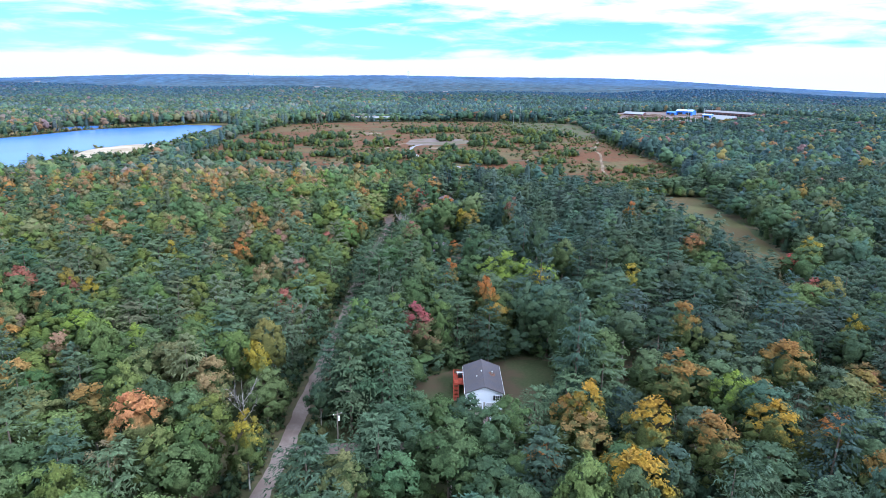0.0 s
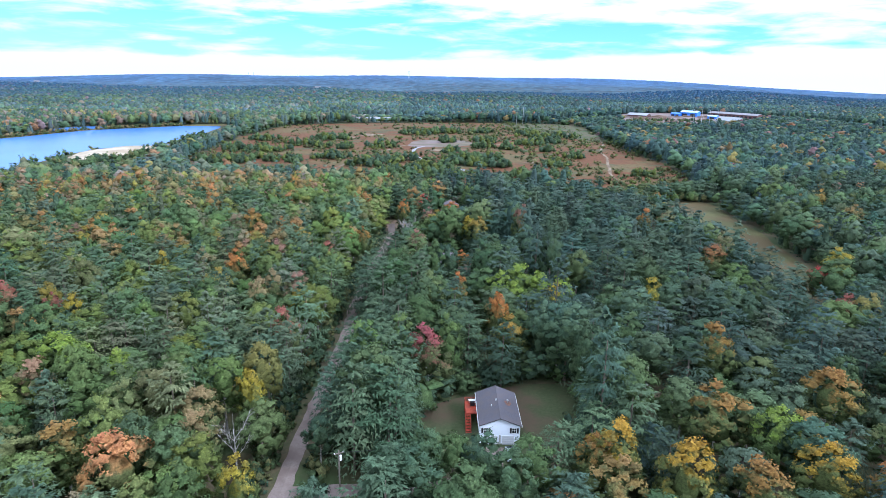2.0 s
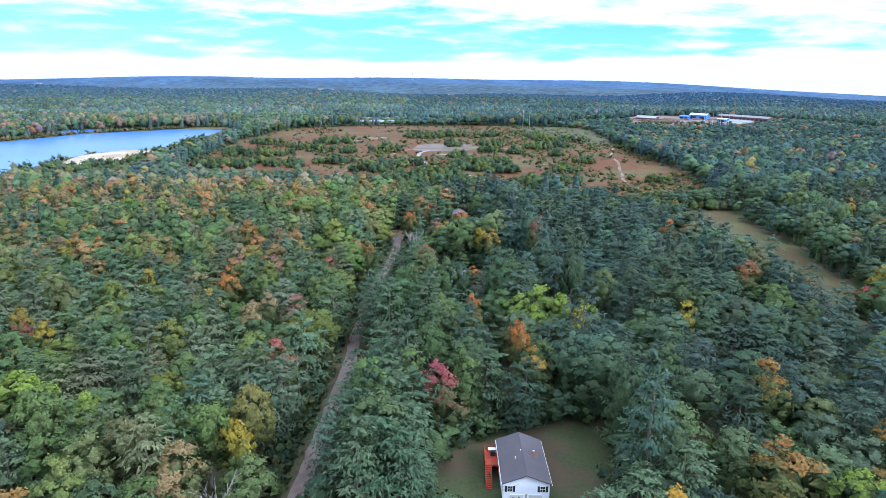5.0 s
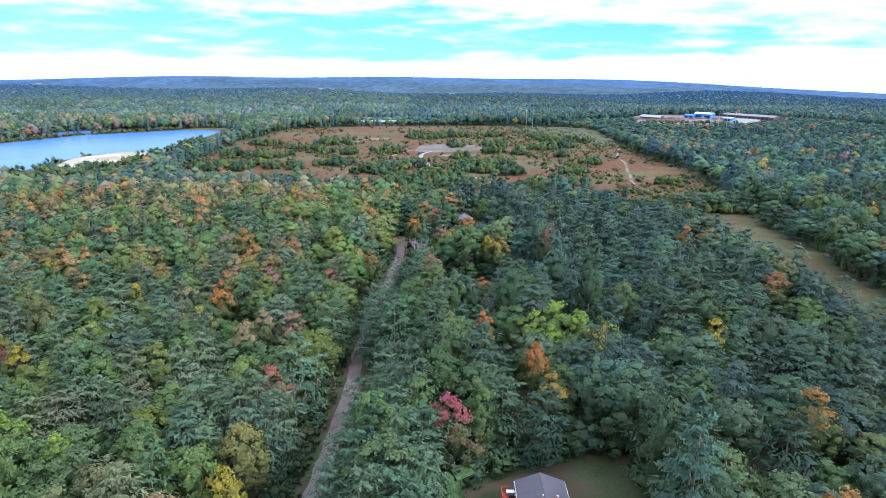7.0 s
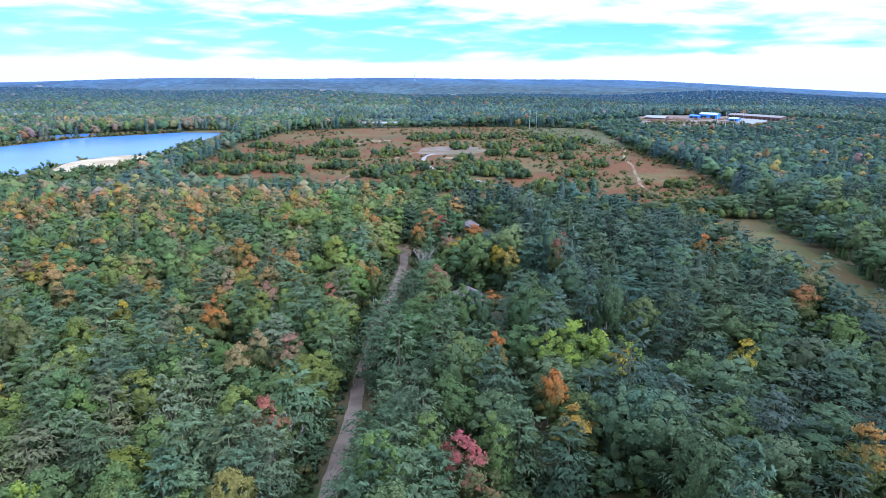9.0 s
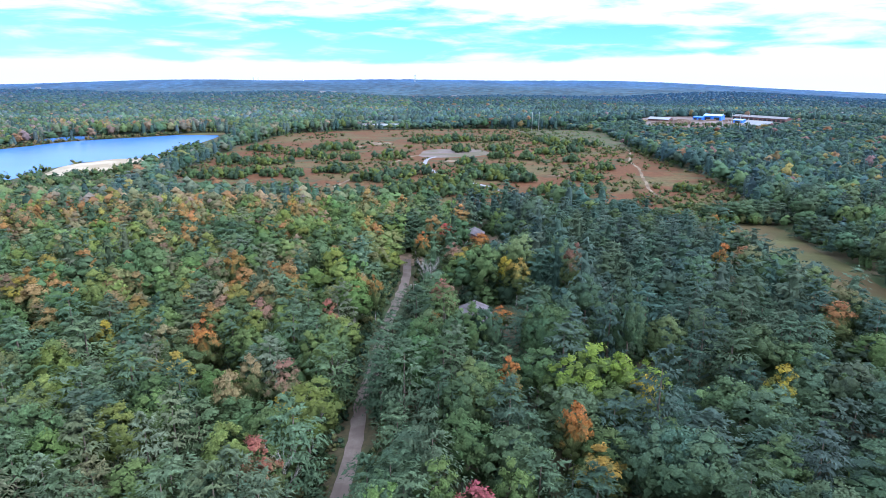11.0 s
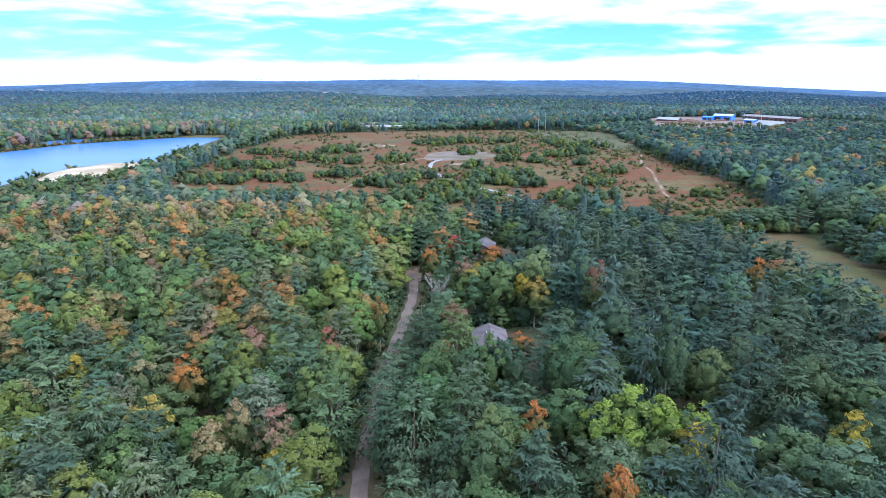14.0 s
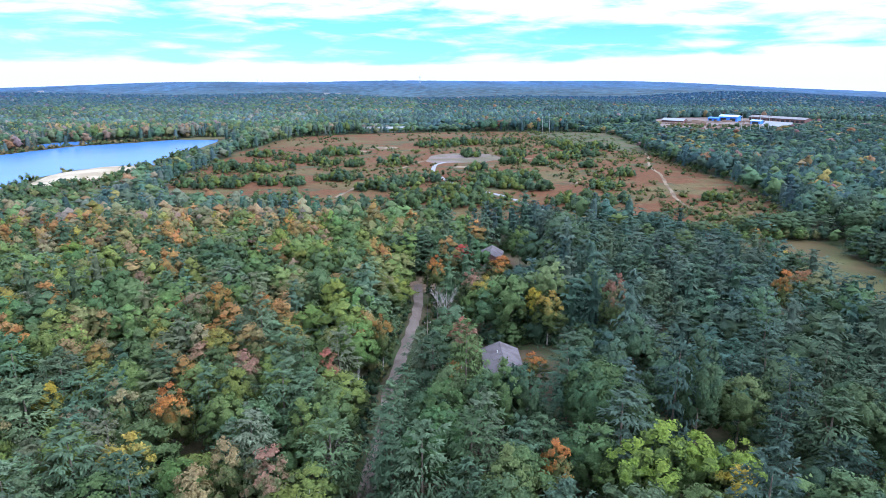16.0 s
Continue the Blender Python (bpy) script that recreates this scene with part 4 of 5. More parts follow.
    for a, b in zip(rings, rings[1:]):
        for k in range(4):
            bm.faces.new((a[k], a[(k + 1) % 4], b[(k + 1) % 4], b[k]))
    bm.faces.new(rings[0][::-1])
    bm.faces.new(rings[-1])
    part("wall", bm, mat, parent)
    for yy, s in ((y0, -1), (y0 + l, 1)):
        g = bmesh.new()
        t = 0.12
        front = [(-w / 2, eave), (w / 2, eave), (0, ridge)]
        vs = [[g.verts.new((x, yy - s * d, z)) for x, z in front] for d in (0, t)]
        for k in range(3):
            g.faces.new((vs[0][k], vs[0][(k + 1) % 3], vs[1][(k + 1) % 3], vs[1][k]))
        g.faces.new(vs[0])
        g.faces.new(vs[1][::-1])
        part("gable", g, mat, parent)
    part("foundation", box(-w / 2 + 0.02, w / 2 - 0.02, y0 + 0.02, y0 + l - 0.02, -0.3, 0.36), M_CONCRETE, parent)


def window(parent, x, y, z, w, h, face="y", shutters=True):
    """A sash window with frame, bars and, where there are any, shutters; it faces -y or -x."""
    def slab(u0, u1, d0, d1, z0, z1):
        return box(x + u0, x + u1, y + d0, y + d1, z + z0, z + z1) if face == "y" else box(x + d0, x + d1, y + u0, y + u1, z + z0, z + z1)
    pane = part("window", slab(-w / 2, w / 2, -0.02, 0.06, 0, h), M_GLASS, parent)
    bm = bmesh.new()
    for u0, u1, z0, z1 in ((-w / 2 - 0.07, -w / 2, -0.07, h + 0.07), (w / 2, w / 2 + 0.07, -0.07, h + 0.07), (-w / 2, w / 2, h, h + 0.07), (-w / 2, w / 2, -0.07, 0), (-w / 2, w / 2, h / 2 - 0.03, h / 2 + 0.03), (-0.02, 0.02, 0, h)):
        b = slab(u0, u1, -0.06, 0.0, z0, z1)
        tmp = bpy.data.meshes.new("tmp")
        b.to_mesh(tmp)
        b.free()
        bm.from_mesh(tmp)
        bpy.data.meshes.remove(tmp)
    part("window_frame", bm, M_TRIM, pane)
    if shutters:
        for s in (-1, 1):
            u = s * (w / 2 + 0.30)
            part("shutter", slab(u - 0.2, u + 0.2, -0.07, -0.01, -0.05, h + 0.05), M_SHUTTER, pane, "black louvred shutter")


def garage_door(parent, x, y, w, h):
    door = part("garage_door", box(x - w / 2, x + w / 2, y - 0.05, y + 0.05, 0.02, h), M_TRIM, parent, "grey-white sectional garage door")
    for i in range(4):
        z0 = 0.06 + i * (h - 0.06) / 4
        part("panel", box(x - w / 2 + 0.06, x + w / 2 - 0.06, y - 0.08, y - 0.052, z0, z0 + (h - 0.06) / 4 - 0.05, bevel=0.01), M_SIDING_PANEL, door)


M_SIDING_PANEL = surface("grey_door_panel", (0.55, 0.56, 0.58), (0.60, 0.61, 0.63), 2, 0.5, 0.05)

# the white raised house
HOUSE = pose(28.45, 124.0, 0, 0, 0, -7.6)
house = thing("house", HOUSE, "white-sided raised house with grey shingle gable roof", "house")
gable_body(house, 8.2, 13.4, 4.55, 6.15, M_SIDING)
gable_roof(house, 8.2, 13.4, 4.55, 6.15, 0.38, M_SHINGLE, 0)
for gx in (-1.72, 1.72):
    garage_door(house, gx, -0.03, 2.5, 2.1)
for gx in (-2.95, 2.95):
    window(house, gx, -0.03, 2.75, 0.85, 1.1)
for gy in (2.2, 10.8):
    window(house, -4.13, gy, 2.75, 0.9, 1.1, "x", False)
part("corner_post", box(-0.2, 0.2, -0.07, -0.02, 0.0, 2.2), M_CONCRETE, house, "grey pillar between the doors")
for s in (-1, 1):
    part("corner_board", box(s * 4.12 - 0.06, s * 4.12 + 0.06, -0.05, 0.07, 0.3, 4.5), M_TRIM, house)
part("downpipe", tube([(-4.22, -0.02, 4.4), (-4.22, -0.02, 0.2)], [0.05, 0.05], 8), M_TRIM, house)
for s in (-1, 1):
    part("gutter", box(s * 4.52 - 0.07, s * 4.52 + 0.07, -0.38, 13.78, 4.28, 4.40, bevel=0.02), M_TRIM, house)
for vx, vy, vh in ((-1.5, 5.6, 0.55), (-0.35, 7.4, 0.5)):
    part("vent_pipe", tube([(vx, vy, 6.15 - abs(vx) * 0.39), (vx, vy, 6.15 - abs(vx) * 0.39 + vh)], [0.10, 0.10], 10), M_TRIM, house, "white roof vent pipe")
flue = part("flue", tube([(2.2, 7.6, 5.2), (2.2, 7.6, 6.05)], [0.14, 0.14], 12), M_STEEL, house, "steel flue with a cap")
part("flue_cap", tube([(2.2, 7.6, 6.07), (2.2, 7.6, 6.13), (2.2, 7.6, 6.22)], [0.24, 0.24, 0.05], 12), M_STEEL, flue)
stain = bmesh.new()
ring = [stain.verts.new((2.25 + 0.75 * math.cos(a) * (1 + 0.25 * math.sin(3 * a)), 7.3 + 1.15 * math.sin(a) * (1 + 0.2 * math.sin(2 * a + 1)),
                         6.15 + 0.21 - 0.39 * (2.25 + 0.75 * math.cos(a) * (1 + 0.25 * math.sin(3 * a))))) for a in [2 * math.pi * i / 20 for i in range(20)]]
stain.faces.new(ring)
part("soot_stain", stain, M_RUST, house, "rusty stain round the flue")

# the deck and its stair
deck = thing("deck", HOUSE @ pose(-4.15, 8.0, 0), "red-stained raised wooden deck beside the house", "deck")
DW, DL, DZ = 2.7, 5.2, 2.6
for i in range(int(DW / 0.15)):
    part("board", box(-0.06 - (i + 1) * 0.15 + 0.008, -0.06 - i * 0.15, 0, DL, DZ - 0.04, DZ), M_REDWOOD, deck)
for px in (-DW, -0.15):
    for py in (0.05, DL / 2, DL - 0.05):
        part("post", box(px - 0.06, px + 0.06, py - 0.06, py + 0.06, -0.1, DZ + 1.0), M_REDWOOD, deck)
for z in (DZ - 0.28,):
    part("beam", box(-DW, -0.1, -0.04, 0.04, z, z + 0.22), M_REDWOOD, deck)
    part("beam", box(-DW, -0.1, DL - 0.04, DL + 0.04, z, z + 0.22), M_REDWOOD, deck)
    part("beam", box(-DW - 0.04, -DW + 0.04, 0, DL, z, z + 0.22), M_REDWOOD, deck)
for x0, x1, y0, y1 in ((-DW - 0.05, -DW + 0.05, 0, DL), (-DW, -0.1, DL - 0.05, DL + 0.05), (-DW + 1.1, -0.1, -0.05, 0.05)):
    part("handrail", box(x0, x1, y0, y1, DZ + 0.92, DZ + 1.0), M_REDWOOD, deck)
for i in range(34):
    y = 0.15 + i * (DL - 0.3) / 33
    part("baluster", box(-DW - 0.02, -DW + 0.02, y - 0.02, y + 0.02, DZ, DZ + 0.92), M_REDWOOD, deck)
for i in range(16):
    x = -DW + 0.15 + i * 0.16
    part("baluster", box(x - 0.02, x + 0.02, DL - 0.02, DL + 0.02, DZ, DZ + 0.92), M_REDWOOD, deck)
stair = thing("outdoor_stair", HOUSE @ pose(-4.15 - DW + 0.55, 8.0, 0), "long red-stained wooden stair down from the deck", "stair")
for i in range(13):
    z, y = DZ - (i + 1) * DZ / 14, -0.05 - i * 0.30
    part("tread", box(-0.5, 0.5, y - 0.32, y, z - 0.05, z), M_REDWOOD, stair)
for s in (-1, 1):
    bm = tube([(s * 0.54, 0, DZ - 0.15), (s * 0.54, -4.0, -0.05)], [0.11, 0.11], 4)
    part("stringer", bm, M_REDWOOD, stair)
    part("handrail", tube([(s * 0.54, 0, DZ + 0.95), (s * 0.54, -4.0, 0.95)], [0.05, 0.05], 4), M_REDWOOD, stair)
    for i in range(9):
        y = -0.2 - i * 0.46
        zz = DZ * (1 + y / 4.0)
        part("baluster", box(s * 0.54 - 0.025, s * 0.54 + 0.025, y - 0.025, y + 0.025, zz - 0.1, zz + 0.95), M_REDWOOD, stair)
grill = thing("barbecue_grill", HOUSE @ pose(-5.2, 11.2, DZ), "black barbecue grill standing on the deck", "grill")
part("cart", box(-0.5, 0.5, -0.28, 0.28, 0.0, 0.8, bevel=0.02), M_DARKMETAL, grill)
part("hood", tube([(-0.45, 0, 0.85), (0.45, 0, 0.85)], [0.3, 0.3], 12), M_DARKMETAL, grill)
part("side_shelf", box(0.5, 0.9, -0.25, 0.25, 0.76, 0.8), M_STEEL, grill)
table = thing("patio_table", HOUSE @ pose(-5.3, 12.4, DZ), "white patio table on the red deck", "table")
part("tabletop", box(-0.75, 0.75, -0.42, 0.42, 0.68, 0.73, bevel=0.02), M_TRIM, table)
for sx_ in (-1, 1):
    for sy_ in (-1, 1):
        part("leg", tube([(sx_ * 0.62, sy_ * 0.32, 0), (sx_ * 0.55, sy_ * 0.28, 0.68)], [0.03, 0.03], 6), M_TRIM, table)


def car(m, label):
    ob = thing("car", m, label, "car")
    prof = [(-2.2, 0.35), (-2.25, 0.75), (-2.1, 0.95), (-1.2, 1.02), (-0.55, 1.48), (0.9, 1.50), (1.75, 1.05), (2.2, 0.98), (2.25, 0.4)]
    bm = bmesh.new()
    l = [bm.verts.new((-0.88 + (0.14 if z > 1.2 else 0), y, z)) for y, z in prof]
    r = [bm.verts.new((0.88 - (0.14 if z > 1.2 else 0), y, z)) for y, z in prof]
    n = len(prof)
    for k in range(n):
        bm.faces.new((l[k], l[(k + 1) % n], r[(k + 1) % n], r[k]))
    bm.faces.new(l[::-1])
    bm.faces.new(r)
    bmesh.ops.bevel(bm, geom=bm.edges[:], offset=0.05, segments=2, affect="EDGES")
    part("body", bm, M_CARWHITE, ob, smooth=False)
    part("windscreen", prism([(-0.62, -1.14), (0.62, -1.14), (0.6, -0.66), (-0.6, -0.66)], 1.1, 1.46), M_GLASS, ob, "dark windscreen")
    part("rear_window", prism([(-0.6, 1.0), (0.6, 1.0), (0.62, 1.6), (-0.62, 1.6)], 1.12, 1.46), M_GLASS, ob, "dark rear window")
    for s in (-1, 1):
        part("side_window", box(s * 0.80 - 0.02, s * 0.80 + 0.02, -0.6, 1.0, 1.06, 1.4), M_GLASS, ob)
        for y in (-1.4, 1.4):
            w = part("wheel", tube([(s * 0.70, y, 0.33), (s * 0.90, y, 0.33)], [0.33, 0.33], 16), M_RUBBER, ob)
            part("rim", tube([(s * 0.89, y, 0.33), (s * 0.915, y, 0.33)], [0.2, 0.2], 12), M_STEEL, w)
    return ob


car(pose(29.6, 119.2, 0.14, 0, 0, -6), "white saloon car parked before the garage")

# two more houses farther up the road
house_b = thing("house", pose(32.6, 242.0, 0, 0, 0, -6), "grey house with a pale weathered shingle roof", "house")
gable_body(house_b, 9.4, 16.0, 3.6, 5.6, M_SIDING_GREY, -3.0)
gable_roof(house_b, 9.4, 16.0, 3.6, 5.6, 0.4, M_SHINGLE_PALE, -3.0)
for gx in (-2.4, 2.4):
    window(house_b, gx, -3.03, 1.5, 0.9, 1.2, "y", False)
part("door", box(-0.5, 0.5, -3.06, -2.97, 0.36, 2.4), M_TRIM, house_b, "white entrance door")
part("vent_pipe", tube([(-1.2, 7, 5.0), (-1.2, 7, 5.9)], [0.1, 0.1], 8), M_TRIM, house_b)
house_c = thing("house", pose(47.8, 340.5, 0, 0, 0, -16), "brown-walled house with a weathered grey-brown roof", "house")
gable_body(house_c, 9.0, 13.0, 4.0, 6.2, M_BRICKRED)
gable_roof(house_c, 9.0, 13.0, 4.0, 6.2, 0.4, M_SHINGLE_PALE, 0)
for gx in (-2.4, 2.4):
    window(house_c, gx, -0.03, 1.6, 0.9, 1.2, "y", False)

# utility poles


def utility_pole(m, tall, label, lamp=True):
    ob = thing("utility_pole", m, label, "utility pole", "roadside poles")
    part("post", tube([(0, 0, -0.2), (0, 0, tall * 0.6), (0.03, 0, tall)], [0.17, 0.14, 0.10], 10), M_POLE, ob)
    part("crossarm", box(-0.9, 0.9, -0.06, 0.06, tall - 0.75, tall - 0.62), M_POLE, ob)
    for x in (-0.8, 0.0, 0.8):
        part("insulator", tube([(x, 0, tall - 0.62), (x, 0, tall - 0.5), (x, 0, tall - 0.42)], [0.05, 0.07, 0.03], 8), M_TRIM, ob)
    if lamp:
        part("transformer", tube([(0.32, 0, tall - 2.2), (0.32, 0, tall - 2.15), (0.32, 0, tall - 1.2), (0.32, 0, tall - 1.12)], [0.18, 0.22, 0.22, 0.1], 12), M_TRIM, ob, "pale grey transformer can")
    return ob


utility_pole(pose(-4.2, 112.0, 0, 0, 0, 20), 9.0, "weathered wooden utility pole with a transformer")
utility_pole(pose(20.5, 320.5, 0, 0, 0, 10), 10.5, "dark wooden utility pole at the road's end", False)
utility_pole(pose(14.8, 262.0, 0, 0, 0, 10), 10.0, "weathered wooden utility pole beside the gravel road", False)
for a, b in (((-4.2, 112.0, 8.5), (27.0, 124.2, 4.2)), ((20.5, 320.5, 9.9), (14.8, 262.0, 9.4))):
    pts = [Vector(a).lerp(Vector(b), u / 8) - Vector((0, 0, 1.2 * 4 * u / 8 * (1 - u / 8))) for u in range(9)]
    tagged(link("power_cable", tube(pts, [0.025] * 9, 5), M_DARKMETAL), "thin black overhead service cable", "cable")

# ---------------------------------------------------------------- the mill and far buildings


def shed(name, x, y, turn, w, l, eave, ridge, wall, roof, label, category="building", bays=0, group=""):
    """A long building with a low gable roof; its ridge runs along x. Door bays on the near side."""
    z = float(height(np.array(x), np.array(y)))
    ob = thing(name, pose(x, y, z, 0, 0, turn), label, category, group)
    bm = bmesh.new()
    sec = [(-l / 2, -1), (l / 2, -1), (l / 2, eave), (0, ridge), (-l / 2, eave)]
    vs = [[bm.verts.new((xx, yy, zz)) for yy, zz in sec] for xx in (-w / 2, w / 2)]
    for k in range(5):
        bm.faces.new((vs[0][k], vs[0][(k + 1) % 5], vs[1][(k + 1) % 5], vs[1][k]))
    bm.faces.new(vs[0][::-1])
    bm.faces.new(vs[1])
    part("wall", bm, wall, ob)
    for s in (-1, 1):
        r = bmesh.new()
        o, t = 0.8, 0.35
        run = l / 2 + o
        drop = (ridge - eave) * run / (l / 2)
        v = [(0, ridge + 0.03), (0, ridge + t), (s * run, ridge - drop + t), (s * run, ridge - drop + 0.03)]
        vs = [[r.verts.new((xx, yy, zz)) for yy, zz in v] for xx in (-w / 2 - o, w / 2 + o)]
        for k in range(4):
            r.faces.new((vs[0][k], vs[0][(k + 1) % 4], vs[1][(k + 1) % 4], vs[1][k]))
        r.faces.new(vs[0][::-1])
        r.faces.new(vs[1])
        part("roof_slope", r, roof, ob)
    # solid dark slabs imitate the shaded inside of open bays
    for i in range(bays):
        xx = -w / 2 + w * (i + 0.5) / bays
        part("door_bay", box(xx - w / bays * 0.3, xx + w / bays * 0.3, -l / 2 - 0.2, -l / 2 + 0.3, 0, eave * 0.68), M_DARKMETAL, ob, "dark slab painted as the shade in an open loading bay")
    return ob


shed("mill_hall", 587, 1071, -51, 29, 16, 7.5, 10, M_BLUEROOF, M_BLUEPALE, "tall blue metal mill hall with pale roof", "mill building", 2)
shed("mill_annexe", 567, 1082, -58, 17, 12, 4.5, 6, M_BLUEROOF, M_BLUEROOF, "low blue metal annexe beside the mill hall", "mill building", 2)
shed("kiln_shed", 593, 1007, -60, 15, 10, 4.5, 6, M_BLUEROOF, M_BLUEPALE, "small blue drying shed among timber stacks", "mill building", 1)
shed("timber_store", 660, 1051, -69, 97, 18, 6, 8.5, M_BRICKRED, M_GREYROOF, "very long open-fronted brown timber store", "warehouse", 12)
shed("warehouse", 578, 933, -62, 37, 22, 2.5, 8, M_SIDING_GREY, M_WHITEROOF, "long low warehouse with a broad white metal roof", "warehouse", 0)
shed("warehouse", 482, 1051, -52, 35, 16, 3.5, 6.5, M_BRICKRED, M_WHITEROOF, "red-brown warehouse with a white roof", "warehouse", 0)
rs = random.Random(4)
for i in range(70):
    mx, my = rs.uniform(440, 640), rs.uniform(900, 1060)
    if inside(MILL, [mx], [my])[0] and min(math.hypot(mx - bx, my - by) for bx, by in [(587, 1071), (567, 1082), (578, 933), (482, 1051), (593, 1007), (564, 940), (592, 926)]) > 22:
        st = thing("timber_stack", pose(mx, my, 8.3, 0, 0, rs.uniform(-40, -10)), "stack of sawn reddish-brown timber in the yard", "timber stack", "timber stacks in the yard")
        ln, wd, hh = rs.uniform(8, 18), rs.uniform(3, 6), rs.uniform(1.4, 3.2)
        for k in range(4):
            part("timber_block", box(-ln / 2 + k * ln / 4 + 0.3, -ln / 2 + (k + 1) * ln / 4 - 0.3, -wd / 2, wd / 2, 0, hh * rs.uniform(0.75, 1.1), bevel=0.1), M_LOGS, st)
for x, y, w, l, c in ((-4, 1030, 20, 9, M_GREYROOF), (32, 1028, 44, 12, M_WHITEROOF), (122, 1040, 18, 9, M_WHITEROOF)):
    shed("white_building", x, y, 4, w, l, 4.0, 6, M_SIDING_GREY, c, "low white building at the heath's far edge", "building", 2, "white buildings beyond the heath")
for x, y, t in ((690, 1400, 10), (560, 1390, -20), (590, 1420, 15), (640, 1450, 0), (880, 1190, -20), (905, 1150, 10), (960, 1240, 5)):
    shed("far_house", x, y, t, 12, 8, 9, 12, M_SIDING_GREY, M_GREYROOF, "white house showing among distant trees", "house", 0, "distant white houses")
for x, y, t in ((-130, 2250, 10), (-95, 2300, -20), (330, 2350, 5), (-1250, 2750, 15)):
    shed("far_house", x, y, t, 18, 10, 12, 15, M_SIDING_GREY, M_GREYROOF, "pale large building on the wooded distance", "house", 0, "distant pale buildings")


def tank(x, y, tall, rad):
    z = float(height(np.array(x), np.array(y)))
    ob = thing("water_tower", pose(x, y, z), "white water tower on the far ridge", "water tower", "water towers on the ridge")
    part("shaft", tube([(0, 0, -2), (0, 0, tall * 0.7)], [rad * 0.8, rad * 0.8], 14), M_TRIM, ob)
    part("tank", tube([(0, 0, tall * 0.55), (0, 0, tall * 0.62), (0, 0, tall * 0.95), (0, 0, tall)], [rad * 0.9, rad, rad, rad * 0.3], 16), M_TRIM, ob)


tank(-720, 4560, 34, 8)
tank(-690, 4575, 34, 8)
tank(-402, 4640, 26, 7)


def pylon(x, y, tall, label):
    """A lattice mast: four legs, braces and two arms."""
    z = float(height(np.array(x), np.array(y)))
    ob = thing("pylon", pose(x, y, z), label, "pylon", "power line pylons")
    b, t = tall * 0.09, tall * 0.025
    for sx_ in (-1, 1):
        for sy_ in (-1, 1):
            part("leg", tube([(sx_ * b, sy_ * b, -0.5), (sx_ * t, sy_ * t, tall)], [tall * 0.006, tall * 0.005], 5), M_STEEL, ob)
    for i in range(6):
        za, zb = tall * i / 6, tall * (i + 1) / 6
        wa, wb = b + (t - b) * i / 6, b + (t - b) * (i + 1) / 6
        for s in (-1, 1):
            part("brace", tube([(-wa, s * wa, za), (wb, s * wb, zb)], [tall * 0.003] * 2, 4), M_STEEL, ob)
            part("brace", tube([(wa, s * wa, za), (-wb, s * wb, zb)], [tall * 0.003] * 2, 4), M_STEEL, ob)
    for zz, w in ((0.78, 0.16), (0.92, 0.12)):
        part("arm", box(-tall * w, tall * w, -tall * 0.01, tall * 0.01, tall * zz, tall * (zz + 0.02)), M_STEEL, ob)


pylon(330, 4050, 52, "tall steel lattice pylon on the horizon")
for x, y in ((246, 972), (255, 968), (470, 850), (480, 846), (490, 843), (500, 840)):
    ob = thing("power_pole", pose(x, y, float(height(np.array(x), np.array(y)))), "tall pale wooden power line pole", "power pole", "power line poles")
    part("post", tube([(0, 0, -0.3), (0, 0, 26)], [0.35, 0.22], 8), M_STEEL, ob)
    part("crossarm", box(-2.4, 2.4, -0.15, 0.15, 23.4, 23.8), M_POLE, ob)


# ---------------------------------------------------------------- planting
PINE_TREES, OAK_TREES, MAPLE_TREES = "white pines of the wood", "green broadleaf trees of the wood", "autumn trees of the wood"


def tree_thing(name, crown, trunk_seed, tall, foot, bark, limbs, label, category, group):
    ob = thing(name, Matrix.Identity(4), label, category, group)
    part("trunk", trunk_mesh(trunk_seed, tall, foot, limbs, 0.78 if "pine" in name else 0.62), bark, ob, smooth=True)
    c = new("crown", mesh_of("crown", *crown, M_LEAF))
    c.parent = ob
    return ob


PINE_T = [tree_thing("pine_tree", PINE[0][i], 5 + i, 21.5, 0.26, M_BARK, 3, "tall blue-green white pine with layered feathery boughs", "pine tree", PINE_TREES) for i in range(5)]
OAK_T = [tree_thing("oak_tree", LEAFY[0][i], 15 + i, 17.0, 0.24, (M_BARK, M_BARK_PALE)[i % 2], 4, "green broadleaf tree with a full rounded crown", "tree", OAK_TREES) for i in range(5)]
MAPLE_T = [tree_thing("maple_tree", MAPLE[0][i], 25 + i, 17.0, 0.22, M_BARK_PALE, 4, "maple in autumn colour among green trees", "maple", MAPLE_TREES) for i in range(5)]
USED = {}


def set_tree(kinds, i, m, colour, label="", green=None):
    """Stand one of the built trees at its place; the first of each shape is used itself."""
    ob = kinds[i % len(kinds)]
    if ob.name not in USED:
        USED[ob.name] = 1
        made = ob
        made.matrix_basis = m
    else:
        made = copy_thing(ob, m)
    made.scale = m.to_scale()
    for c in made.children:
        if c.name.startswith("crown"):
            c.color = (*colour, green if green is not None else {"p": 0.0, "o": 0.4, "m": 0.92}[ob.name[0]])
    if label:
        made["label"] = label
    return made


def stand(x, y, sx, sz, turn):
    return Matrix.LocRotScale((x, y, 0), Euler((0, 0, turn)), (sx, sx, sz))


